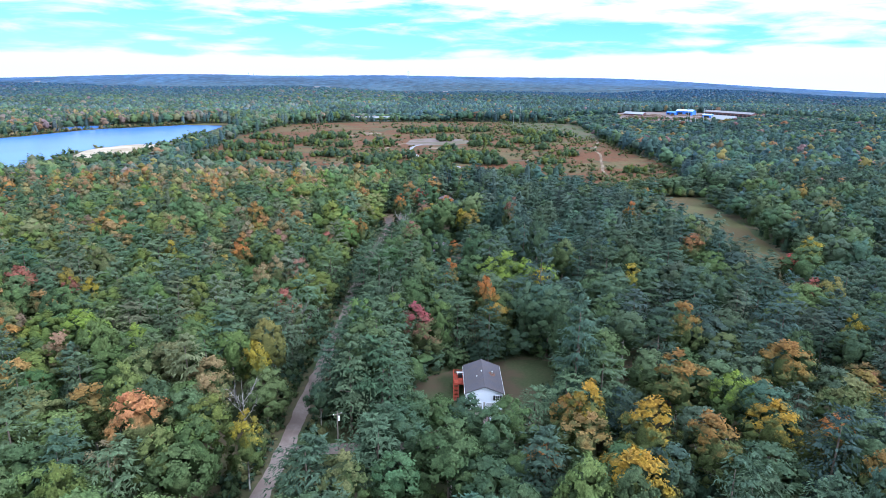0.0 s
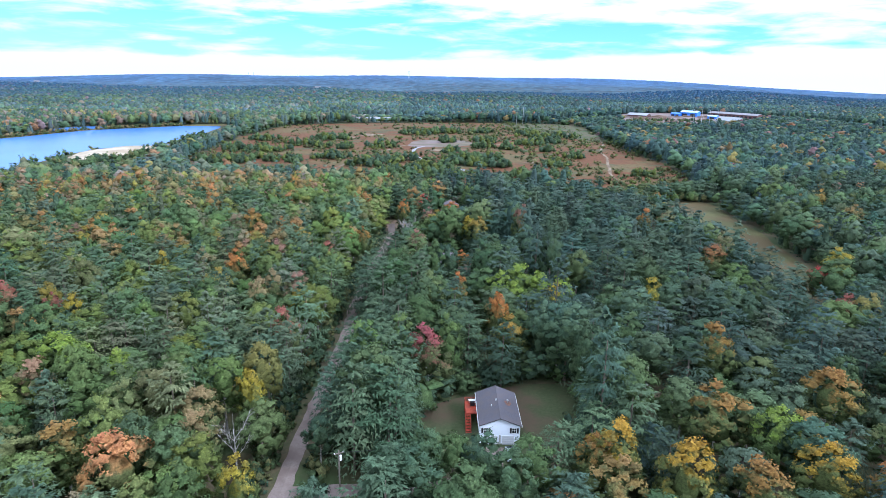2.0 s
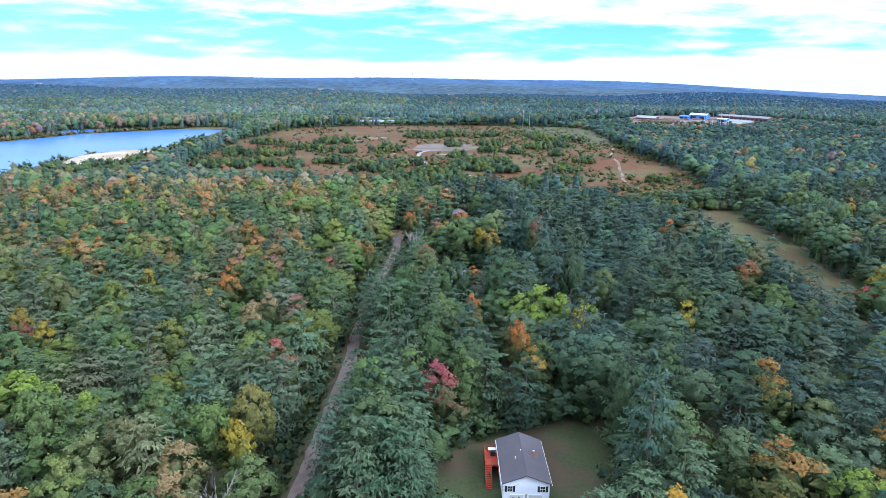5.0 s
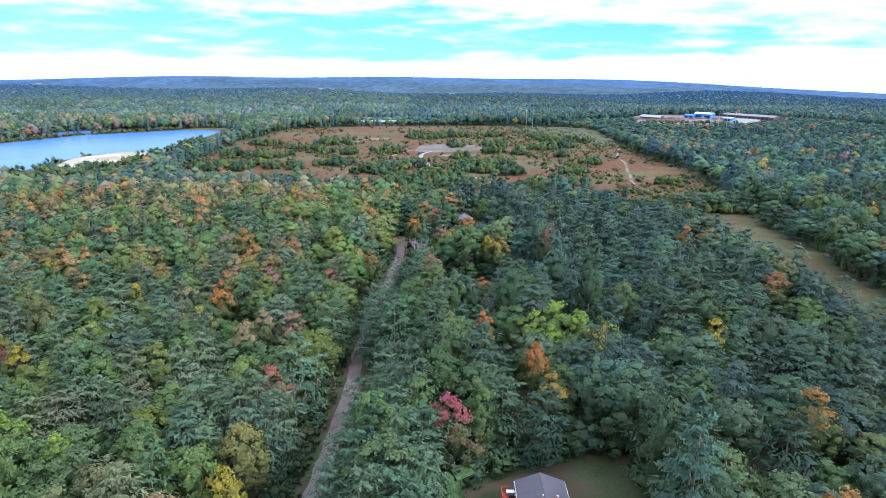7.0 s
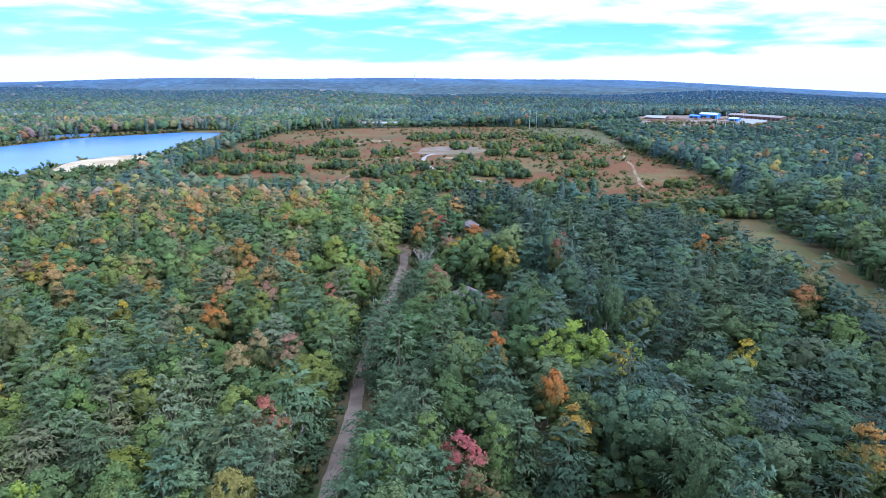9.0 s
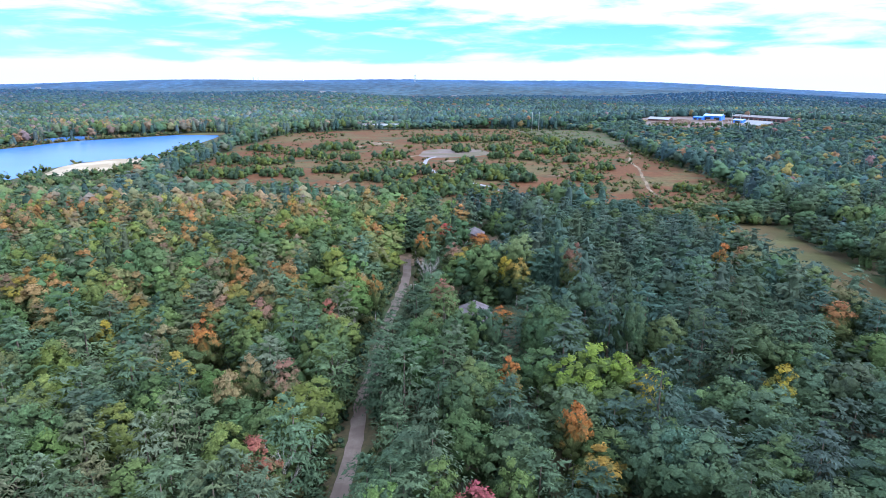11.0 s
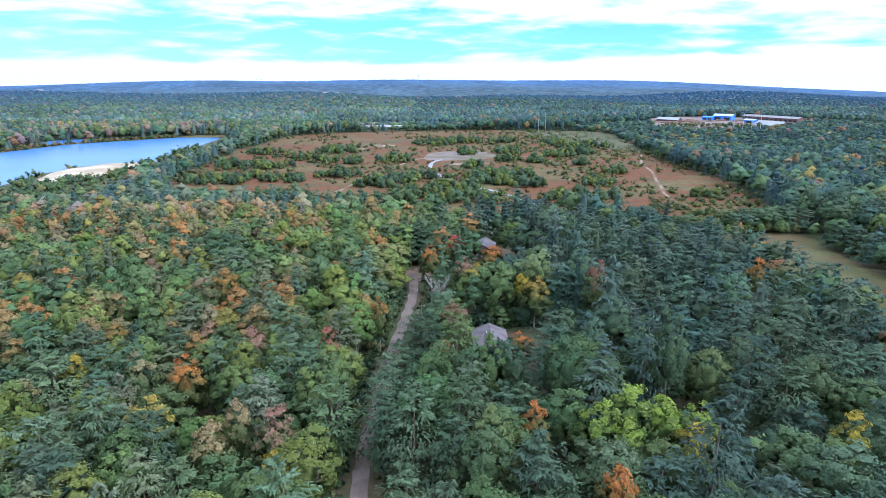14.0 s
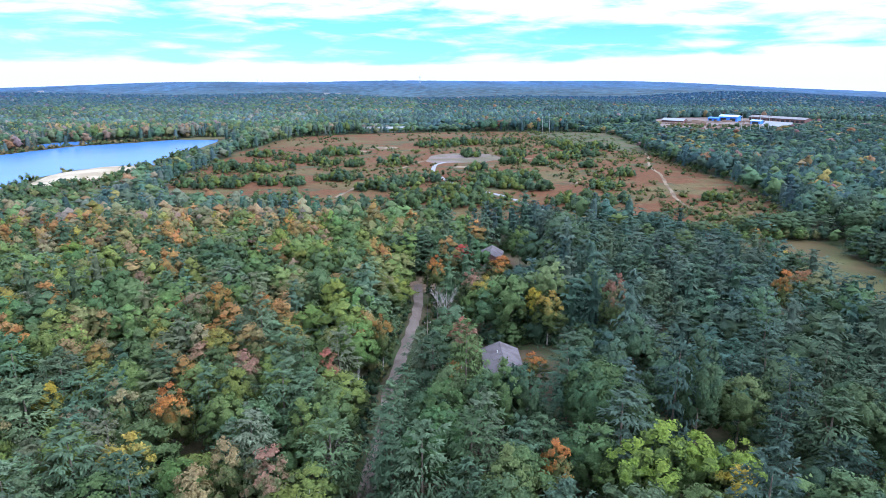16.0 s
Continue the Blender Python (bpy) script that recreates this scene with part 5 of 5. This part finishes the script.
AUTUMN_LABEL = {"crimson": "dusty crimson maple at the lawn's edge", "oak_light": "light green broadleaf tree at the lawn's edge", "salmon": "salmon-orange maple in full autumn colour", "pink": "maple with salmon-pink autumn leaves among green trees", "yellow": "yellow autumn tree among green neighbours", "lime": "broad tree with bright yellow-green leaves",
                "red": "maple with dull red autumn leaves", "scarlet": "scarlet maple in full autumn colour", "rust": "rust-brown autumn tree among dark pines",
                "gold": "golden autumn maple with a dense crown", "olive": "broad olive-brown tree turning for autumn", "orange": "bright orange autumn maple", "tan": "pale tan tree losing its leaves"}
rt = random.Random(7)
n_made = 0
for colour, rows in NOTED.items():
    for x, y, rad, tall in rows:
        set_tree(MAPLE_T, n_made, stand(x, y, max(rad, 3.1) / 3.9, tall / 18.0, rt.uniform(0, 6.28)), COLOUR[colour], AUTUMN_LABEL[colour])
        n_made += 1

# trees before the house and beside its drive
for i, (x, y, rad, tall) in enumerate(((11, 109, 3.2, 14.0), (16, 108.3, 3.0, 13.8), (21.0, 107.8, 3.2, 13.2), (24.5, 99, 3.8, 15.5), (29.8, 105, 3.6, 13.8), (29, 235.5, 2.6, 5.6), (33, 234, 3.0, 6.6), (26.5, 238.5, 2.2, 6.0), (-8.0, 119.5, 2.6, 12.0), *SCREEN_OAKS)):
    set_tree(OAK_T, i, stand(x, y, rad / 4.0, tall / 18.0, i * 2.1), COLOUR[("fir_light", "oak", "fir")[i % 3]])
for i, (x, y, rad, tall) in enumerate(((6.5, 119, 4.4, 22), (8.0, 128, 4.6, 23), (0.5, 124, 4.4, 22), (-1.0, 131, 4.4, 24), (4.5, 135, 4.8, 25), (0.0, 141, 4.2, 23), (9, 138, 4.6, 24), (4.5, 147, 4.4, 23), (3.0, 155, 4.0, 21), (12, 333.5, 3.6, 18), (17, 335, 3.8, 19), (22, 334, 3.6, 18), (8, 331, 3.4, 17), (26, 331, 3.4, 16), (15, 340, 4.2, 20), (21, 341, 4.2, 20), (10, 338, 4.0, 19), (-9.8, 90, 4.4, 17), (5.0, 104.5, 4.4, 17), (35.0, 107.3, 4.6, 16), (49.5, 122, 4.8, 24), (53, 130, 5.0, 24), (51.5, 113, 4.8, 21), *ROADSIDE_PINES)):
    set_tree(PINE_T, i, stand(x, y, rad / 4.0, tall / 22.0, i * 1.7), COLOUR[("pine", "pine_light", "pine")[i % 3]])

# the wood that the flight passes nearest: single trees
def wood_sites(y0, y1, seed):
    """Closer standing broadleaf wood west of the road, larger spaced pines east of it."""
    xw, yw, q = scatter(7.0, y0, y1, seed)
    xe, ye, q2 = scatter(8.4, y0, y1, seed + 60)
    w, e = near_line(ROAD_L, xw, yw) < 0, near_line(ROAD_L, xe, ye) >= 0
    return np.concatenate((xw[w], xe[e])), np.concatenate((yw[w], ye[e])), q


X, Y, r = wood_sites(60, 300, 11)
far_enough = np.ones(len(X), bool)
for nx, ny, nr in NOTED_XY:
    far_enough &= np.hypot(X - nx, Y - ny) > 0.85 * nr + 2.2
far_enough &= r.random(len(X)) > 0.13
X, Y = X[far_enough], Y[far_enough]
pine, col, fall = choose(X, Y, r)
order = np.argsort(np.hypot(X * 0.8, np.maximum(Y - 60, 0)))
near_woods = Stuff()
count = {"p": 31, "o": 12, "m": n_made}
for i in order:
    x, y, turn = float(X[i]), float(Y[i]), float(r.uniform(0, 6.28))
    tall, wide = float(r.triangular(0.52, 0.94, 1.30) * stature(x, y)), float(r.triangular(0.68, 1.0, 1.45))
    if float(near_line(ROAD_L, np.array(x), np.array(y))) > 0:
        wide = min(wide * 1.14, 0.10 * float(near_line(ROAD_L, np.array(x), np.array(y))) + 0.30)
    else:
        tall, wide = 0.30 + 0.66 * tall, 0.22 + 0.82 * wide
    wide = min(wide, 0.50 + 0.95 * tall)
    if pine[i]:
        key, kinds, lod = "p", PINE_T, PINE
    elif fall[i]:
        key, kinds, lod = "m", MAPLE_T, MAPLE
        tall *= 0.95
    else:
        key, kinds, lod = "o", OAK_T, LEAFY
    if count[key] < 300:
        set_tree(kinds, int(r.integers(5)), stand(x, y, wide, tall, turn), tuple(col[i]))
        count[key] += 1
    else:
        near_woods.plant(lod[0][int(r.integers(5))] if y < 215 and -50 < x < 85 else lod[1][int(r.integers(4))], x, y, 0, wide, tall, turn, col[i], 0.0 if pine[i] else 0.6 if fall[i] else 0.4)

X, Y, r = wood_sites(300, 390, 12)
far_enough = np.ones(len(X), bool)
for nx, ny, nr in NOTED_XY:
    far_enough &= np.hypot(X - nx, Y - ny) > 0.8 * nr + 1.8
far_enough &= r.random(len(X)) > 0.08
X, Y = X[far_enough], Y[far_enough]
pine, col, fall = choose(X, Y, r)
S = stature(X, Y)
for i in range(len(X)):
    lod = (PINE if pine[i] else MAPLE if fall[i] else LEAFY)[1]
    near_woods.plant(lod[int(r.integers(4))], X[i], Y[i], 0, r.triangular(0.72, 1.0, 1.45), r.triangular(0.68, 0.92, 1.2) * S[i], r.uniform(0, 6.28), col[i], 0.0 if pine[i] else 0.6 if fall[i] else 0.4)
near_woods.finish("woodland", M_WOODS, "mixed wood of pine and turning broadleaf trees", "woodland")

# the wood round the heath, the lake and the mill
mid_woods = Stuff()
X, Y, r = scatter(9.3, 390, 1050, 13)
pine, col, fall = choose(X, Y, r)
Z, S = height(X, Y), stature(X, Y)
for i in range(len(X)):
    # less red, more blue: distance haze put into the crown colours
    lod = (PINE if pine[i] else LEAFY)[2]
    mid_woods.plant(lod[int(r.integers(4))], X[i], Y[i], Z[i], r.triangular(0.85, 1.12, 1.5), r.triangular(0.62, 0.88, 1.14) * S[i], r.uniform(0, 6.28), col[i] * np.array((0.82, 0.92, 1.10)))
# the wood below the flight's first stretch
r = np.random.default_rng(14)
X, Y = np.meshgrid(np.arange(-84, 90, 7.0), np.arange(-66, 140, 6.6))
X, Y = X.ravel() + r.uniform(-2, 2, X.size), Y.ravel() + r.uniform(-2, 2, X.size)
ok = ~open_ground(X, Y) & ~((Y > 56) & in_view(X, Y))
X, Y = X[ok], Y[ok]
pine, col, fall = choose(X, Y, r)
for i in range(len(X)):
    lod = (PINE if pine[i] else LEAFY)[1 if abs(X[i]) < 44 else 2]
    mid_woods.plant(lod[int(r.integers(4))], X[i], Y[i], 0, r.uniform(0.95, 1.35), r.uniform(0.7, 1.02), r.uniform(0, 6.28), col[i])
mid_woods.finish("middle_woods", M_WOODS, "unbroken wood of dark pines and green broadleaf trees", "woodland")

far_woods = Stuff()
X, Y, r = scatter(10.6, 1050, 1500, 15)
pine, col, fall = choose(X, Y, r)
T, T2 = patch(X, Y, 0.006, 8), patch(X, Y, 0.025, 9)
Z, S = height(X, Y), stature(X, Y)
# haze carried in the colour here too: darks lifted, red cut, blue raised
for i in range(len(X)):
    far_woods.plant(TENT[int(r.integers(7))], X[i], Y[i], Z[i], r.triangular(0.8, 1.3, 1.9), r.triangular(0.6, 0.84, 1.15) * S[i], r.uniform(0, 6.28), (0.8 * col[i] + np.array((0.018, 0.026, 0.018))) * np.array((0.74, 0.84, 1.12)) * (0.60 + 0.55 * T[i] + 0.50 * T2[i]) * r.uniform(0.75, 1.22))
X, Y, r = scatter(16, 1500, 2500, 16)
pine, col, fall = choose(X, Y, r)
# share of blue distance haze mixed into each tree's colour
Z, haze_mix = height(X, Y), np.clip((np.hypot(X, Y) - 1700) / 1500, 0, 0.6)
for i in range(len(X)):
    far_woods.plant(TENT[int(r.integers(7))], X[i], Y[i], Z[i], r.uniform(1.3, 2.6), r.uniform(0.55, 1.0), r.uniform(0, 6.28), col[i] * np.array((0.62, 0.74, 1.0)) * (1 - haze_mix[i]) + np.array((0.022, 0.078, 0.19)) * haze_mix[i])
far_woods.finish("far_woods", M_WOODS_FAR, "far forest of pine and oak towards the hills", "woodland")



def canopy():
    """The closed canopy far off: an uneven sheet over the hills, open where the heath, lake and mill lie."""
    rings = np.concatenate((np.arange(1060, 1500, 14.0), np.geomspace(1500, 4850, 120)))
    az = np.radians(np.arange(-36, 52, 0.27))
    R, A = np.meshgrid(rings, az, indexing="ij")
    q = np.random.default_rng(33)
    X, Y = R * np.sin(A), 50 + R * np.cos(A)
    grow = np.clip((R - 1500) / 1500, 0, 1)
    Z = height(X, Y) + 8.5 * stature(X, Y) + q.uniform(-3.2, 3.2, X.shape) * (1 - 0.45 * grow)
    shut = open_ground(X.ravel(), Y.ravel()).reshape(X.shape) | (Y < 1060)
    # haze painted into the tint: bluer towards the horizon
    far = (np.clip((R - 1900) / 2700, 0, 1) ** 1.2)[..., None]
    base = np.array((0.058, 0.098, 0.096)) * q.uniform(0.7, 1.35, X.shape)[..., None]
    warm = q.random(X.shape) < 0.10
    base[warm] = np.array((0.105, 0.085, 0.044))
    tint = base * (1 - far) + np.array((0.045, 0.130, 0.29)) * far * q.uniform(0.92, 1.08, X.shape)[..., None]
    tone = np.array([0.5 + 0.6 * noise.noise((a * 0.0045, b * 0.0016, 4.0)) + 0.9 * noise.noise((a * 0.03, b * 0.012, 9.0)) for a, b in zip(X.ravel(), Y.ravel())]).reshape(X.shape)
    tint *= (0.62 + 0.72 * np.clip(tone, 0.05, 1))[..., None]
    n, m = X.shape
    idx = np.arange(n * m).reshape(n, m)
    a, b, c, d = idx[:-1, :-1], idx[:-1, 1:], idx[1:, 1:], idx[1:, :-1]
    keep = ~(shut.ravel()[a] | shut.ravel()[b] | shut.ravel()[c] | shut.ravel()[d])
    tri = np.concatenate((np.stack([a[keep], b[keep], c[keep]], -1), np.stack([a[keep], c[keep], d[keep]], -1)))
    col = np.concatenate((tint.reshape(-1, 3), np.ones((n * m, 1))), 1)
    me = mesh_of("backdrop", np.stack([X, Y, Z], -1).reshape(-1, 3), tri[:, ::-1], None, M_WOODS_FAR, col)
    tagged(new("backdrop", me), "wooded hills tinted with blue haze, rolling to the horizon", "hills", kind="structure")


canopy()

# ---------------------------------------------------------------- heath growth and undergrowth
CLUMPS = [(-29, 739, 13), (-35, 667, 5), (-11, 653, 5), (-24, 578, 9), (26, 668, 9), (8, 536, 10), (48, 562, 9), (27, 551, 7), (79, 810, 14), (112, 832, 15), (100, 711, 6), (160, 827, 9),
          (142, 711, 9), (133, 656, 7), (92, 562, 11), (98, 531, 8), (118, 568, 8), (68, 501, 5), (115, 517, 6), (155, 646, 5), (216, 772, 11), (217, 808, 7), (212, 704, 10)]
CLUMPS_2 = [(253, 768, 12), (188, 684, 8), (52, 513, 5), (93, 617, 6), (190, 624, 4), (200, 573, 5), (-58, 689, 7), (-81, 636, 9), (-63, 561, 9), (-87, 563, 12), (-101, 737, 9), (-110, 640, 12), (-112, 560, 12),
            (-60, 480, 10), (20, 470, 10), (60, 470, 12), (140, 470, 12), (110, 450, 12), (165, 520, 7), (30, 500, 9), (-10, 470, 9), (221, 470, 4)]
heath_growth = Stuff()
r = np.random.default_rng(21)
for cx, cy, cr in CLUMPS + CLUMPS_2:
    for k in range(int(6 + cr * 2.4)):
        a, d = r.uniform(0, 6.28), cr * 1.6 * math.sqrt(r.random())
        x, y = cx + math.cos(a) * d * 1.25, cy + math.sin(a) * d
        if abs(float(near_line(LANE, np.array(x), np.array(y)))) < 9.0:
            continue
        small = r.uniform(0.22, 0.52) * (1.15 - 0.4 * d / (cr * 1.5))
        c = np.array(COLOUR[("oak_dark", "oak", "pine", "moss")[int(r.integers(4))]]) * r.uniform(0.6, 1.0)
        heath_growth.plant(LEAFY[2][int(r.integers(4))], x, y, -small * 7.0, small * 1.6, small * 1.45, r.uniform(0, 6.28), c)
X, Y = r.uniform(-150, 330, 9000), 390 + 610 * r.random(9000) ** 1.5
ok = inside(HEATH, X, Y)
X, Y = X[ok], Y[ok]
dense = patch(X, Y, 0.016, 5)
for i in range(len(X)):
    if r.random() < (dense[i] - 0.22) * 1.1:
        s = r.uniform(0.5, 1.3) * (1.5 if r.random() < 0.12 else 1)
        c = np.array(COLOUR[("oak_dark", "olive", "oak", "moss", "olive")[int(r.integers(5))]]) * r.uniform(0.6, 1.0)
        heath_growth.plant(SHRUB[int(r.integers(4))], X[i], Y[i], 0, s * 1.1, s, r.uniform(0, 6.28), c)
for x, y, q in ((-216, 568, 0.5), (-222, 572, 0.34), (-232, 570, 0.3), (-206, 575, 0.36), (-199, 600, 0.4), (-190, 655, 0.5), (-186, 640, 0.55), (-205, 664, 0.3)):
    heath_growth.plant(LEAFY[2][int(r.integers(4))], x, y, -q * 4, q * 1.5, q, r.uniform(0, 6.28), np.array(COLOUR["pine_dark"]))
heath_growth.finish("heath_shrubs", M_WOODS, "scattered dark green bushes and young pines on heath", "shrubs")

under = Stuff()
r = np.random.default_rng(22)
# growth along the road, round the lawns and at the wood's edges
for x, y in [(p.x, p.y) for p in smooth_line(ROAD, 14)]:
    for s in (-1, 1):
        for k in range(3 if s < 0 else 1):
            d = r.uniform(2.6, 7.0)
            q = r.uniform(0.3, 0.7) + 0.12 * (d - 3.4)
            # shade of the tall trees on the verge painted in as darker leaves
            c = np.array(COLOUR[("oak_dark", "fir_dark", "olive", "oak_dark")[int(r.integers(4))]]) * r.uniform(0.6, 0.95)
            under.plant(SHRUB_N[int(r.integers(4))], x + s * (d + 0.4), y + r.uniform(-1, 1), -0.1, q, q * r.uniform(0.7, 1.5), r.uniform(0, 6.28), c)
X, Y = r.uniform(-70, 130, 5000), r.uniform(62, 330, 5000)
ok = ~open_ground(X, Y)
for x, y in list(zip(X[ok], Y[ok]))[:500]:
    q = r.uniform(0.7, 1.7)
    c = np.array(COLOUR[("oak_dark", "oak", "pine_dark", "oak_light")[int(r.integers(4))]]) * r.uniform(0.7, 1.1)
    under.plant(SHRUB_N[int(r.integers(4))], x, y, -0.1, q, q * r.uniform(0.8, 1.6), r.uniform(0, 6.28), c)
# young trees under the tall pines east of the road
X, Y = r.uniform(-5, 135, 900), r.uniform(72, 265, 900)
ok = ~open_ground(X, Y) & (near_line(ROAD_L, X, Y) > 9)
for x, y in list(zip(X[ok], Y[ok]))[:130]:
    q = r.uniform(0.38, 0.62) * (0.6 if 20 < x < 46 and y > 190 else 1.0)
    under.plant(LEAFY[2][int(r.integers(4))], x, y, -q * 3.0, q * 1.5, q, r.uniform(0, 6.28), np.array(COLOUR[("fir_dark", "oak_dark", "fir", "oak")[int(r.integers(4))]]) * r.uniform(0.8, 1.1))
# young growth round the clearings, closing the wood's edge down to the ground
for poly, step, lod in ((YARD, 1, 1), (YARD_2, 1, 1), (YARD_3, 1, 1), (FIELD, 1, 2), (HEATH, 1, 2)):
    mid_p = np.mean(np.array(poly), 0)
    for i in range(len(poly)):
        p, q = np.array(poly[i]), np.array(poly[(i + 1) % len(poly)])
        for k in range(max(1, int(np.linalg.norm(q - p) / (2.2 if lod == 1 else 5.0)))):
            c = p + (q - p) * r.random()
            out = np.array([(q - p)[1], -(q - p)[0]]) / (np.linalg.norm(q - p) + 1e-6)
            if np.dot(out, c - mid_p) < 0:
                out = -out
            c = c + out * r.uniform(1.5, 6.0)
            if inside(poly, [c[0]], [c[1]])[0] or np.min(np.abs(near_line(ROAD_L, c[0], c[1]))) < 6 or np.min(np.abs(near_line(DRIVE_L, c[0], c[1]))) < 3.5 or (lod == 1 and c[1] < {id(YARD): 118, id(YARD_2): 247, id(YARD_3): 338}[id(poly)]):
                continue
            g = r.uniform(0.34, 0.72) if lod == 1 else r.uniform(0.28, 0.55)
            kind = PINE if r.random() < 0.45 else LEAFY
            under.plant(kind[lod][int(r.integers(4))], c[0], c[1], -g * (6.0 if lod == 1 else 2.0), g * 1.35, g, r.uniform(0, 6.28), np.array(COLOUR[("oak_dark", "oak", "pine", "pine_dark")[int(r.integers(4))]]))
# low scrub on the lake's near side
X, Y = r.uniform(-340, -150, 900), r.uniform(440, 790, 900)
ok = inside(LAKESIDE, X, Y) & ~inside(LAKE, X, Y) & ~inside(BEACH, X, Y)
for x, y in zip(X[ok], Y[ok]):
    q = r.uniform(1.2, 2.6)
    under.plant(SHRUB[int(r.integers(4))], x, y, -0.1, q, q * r.uniform(0.7, 1.2), r.uniform(0, 6.28), np.array(COLOUR[("oak_dark", "oak", "pine", "olive")[int(r.integers(4))]]))
for k in range(26):
    q = r.uniform(0.3, 0.5)
    under.plant(LEAFY[2][int(r.integers(4))], r.uniform(-25, 75), r.uniform(1001, 1008), -q * 2, q * 1.4, q, r.uniform(0, 6.28), np.array(COLOUR[("oak", "olive", "oak_light")[int(r.integers(3))]]))
for k in range(90):
    x = r.uniform(400, 660)
    y = 935 - (x - 440) * 0.22 + r.uniform(-16, 22)
    q = r.uniform(0.28, 0.5)
    under.plant((LEAFY if r.random() < 0.7 else PINE)[2][int(r.integers(4))], x, y, float(height(np.array(x), np.array(y))) - q * 2, q * 1.5, q, r.uniform(0, 6.28), np.array(COLOUR[("oak_dark", "olive", "oak", "pine")[int(r.integers(4))]]) * 0.75)
# reeds and willow scrub on the far shore and between heath and field
shore = smooth_line(CAUSEWAY, 6)
for k in range(150):
    c = shore[int(r.integers(len(shore)))]
    q = r.uniform(0.7, 1.9)
    under.plant(SHRUB[int(r.integers(4))], c.x + r.uniform(-3, 3), c.y + r.uniform(-3, 3), 0.2, q, q * 1.2, r.uniform(0, 6.28), np.array(COLOUR[("olive", "oak", "tan")[int(r.integers(3))]]) * 0.8)
for k in range(110):
    x, y = r.uniform(-262, -120), r.uniform(944, 985)
    q = r.uniform(0.36, 0.62)
    under.plant(LEAFY[2][int(r.integers(4))], x, y, -q * 2.5, q * 0.95, q, r.uniform(0, 6.28), np.array(COLOUR[("olive", "oak_light", "tan", "olive")[int(r.integers(4))]]) * 0.85)
for k in range(60):
    x, y = r.uniform(150, 212), r.uniform(366, 384)
    q = r.uniform(0.32, 0.55)
    under.plant(LEAFY[1][int(r.integers(4))], x, y, -q * 4.5, q * 1.1, q, r.uniform(0, 6.28), np.array(COLOUR[("olive", "oak_light", "oak", "rust")[int(r.integers(4))]]))
under.finish("undergrowth", M_WOODS, "low green undergrowth and scrub between the trees", "undergrowth")


def bare_tree(x, y, tall, seed):
    """A leafless grey tree: trunk, rising limbs and twigs."""
    q = random.Random(seed)
    ob = thing("bare_tree", pose(x, y, 0), "leafless grey tree with fine upright twigs", "tree", "bare trees")
    part("trunk", tube([(0, 0, -0.2), (0.1, 0, tall * 0.35), (0, 0.1, tall * 0.6), (0.1, 0.1, tall * 0.95)], [0.2, 0.15, 0.10, 0.02], 7), M_BARK_PALE, ob)
    for i in range(9):
        h = tall * q.uniform(0.3, 0.62)
        a = i * 2.4 + q.uniform(-0.3, 0.3)
        ln = tall * q.uniform(0.28, 0.42)
        tip = Vector((math.cos(a) * ln * 0.55, math.sin(a) * ln * 0.55, h + ln * 0.85))
        base = Vector((0.05, 0.05, h))
        bm = tube([base, base.lerp(tip, 0.5) + Vector((math.cos(a), math.sin(a), 0)) * 0.25, tip], [0.08, 0.05, 0.012], 5)
        for k in range(14):
            u = q.uniform(0.3, 1.0)
            p = base.lerp(tip, u)
            d = Vector((math.cos(a) + q.uniform(-1, 1), math.sin(a) + q.uniform(-1, 1), q.uniform(0.4, 1.6))).normalized() * q.uniform(0.8, 1.8)
            tube([p, p + d * 0.6 + Vector((0, 0, 0.1)), p + d], [0.03, 0.022, 0.01], 4, bm)
        part("limb", bm, M_BARK_PALE, ob)


for x, y, tall in ((22, 277, 15), (-19.5, 152, 15), (20, 283, 13), (-21, 148, 12), (-15.5, 166, 16), (-12.2, 183, 16), (-8.8, 203, 15), (-23.5, 118, 15)):
    bare_tree(x, y, tall, int(x * 7 + y))
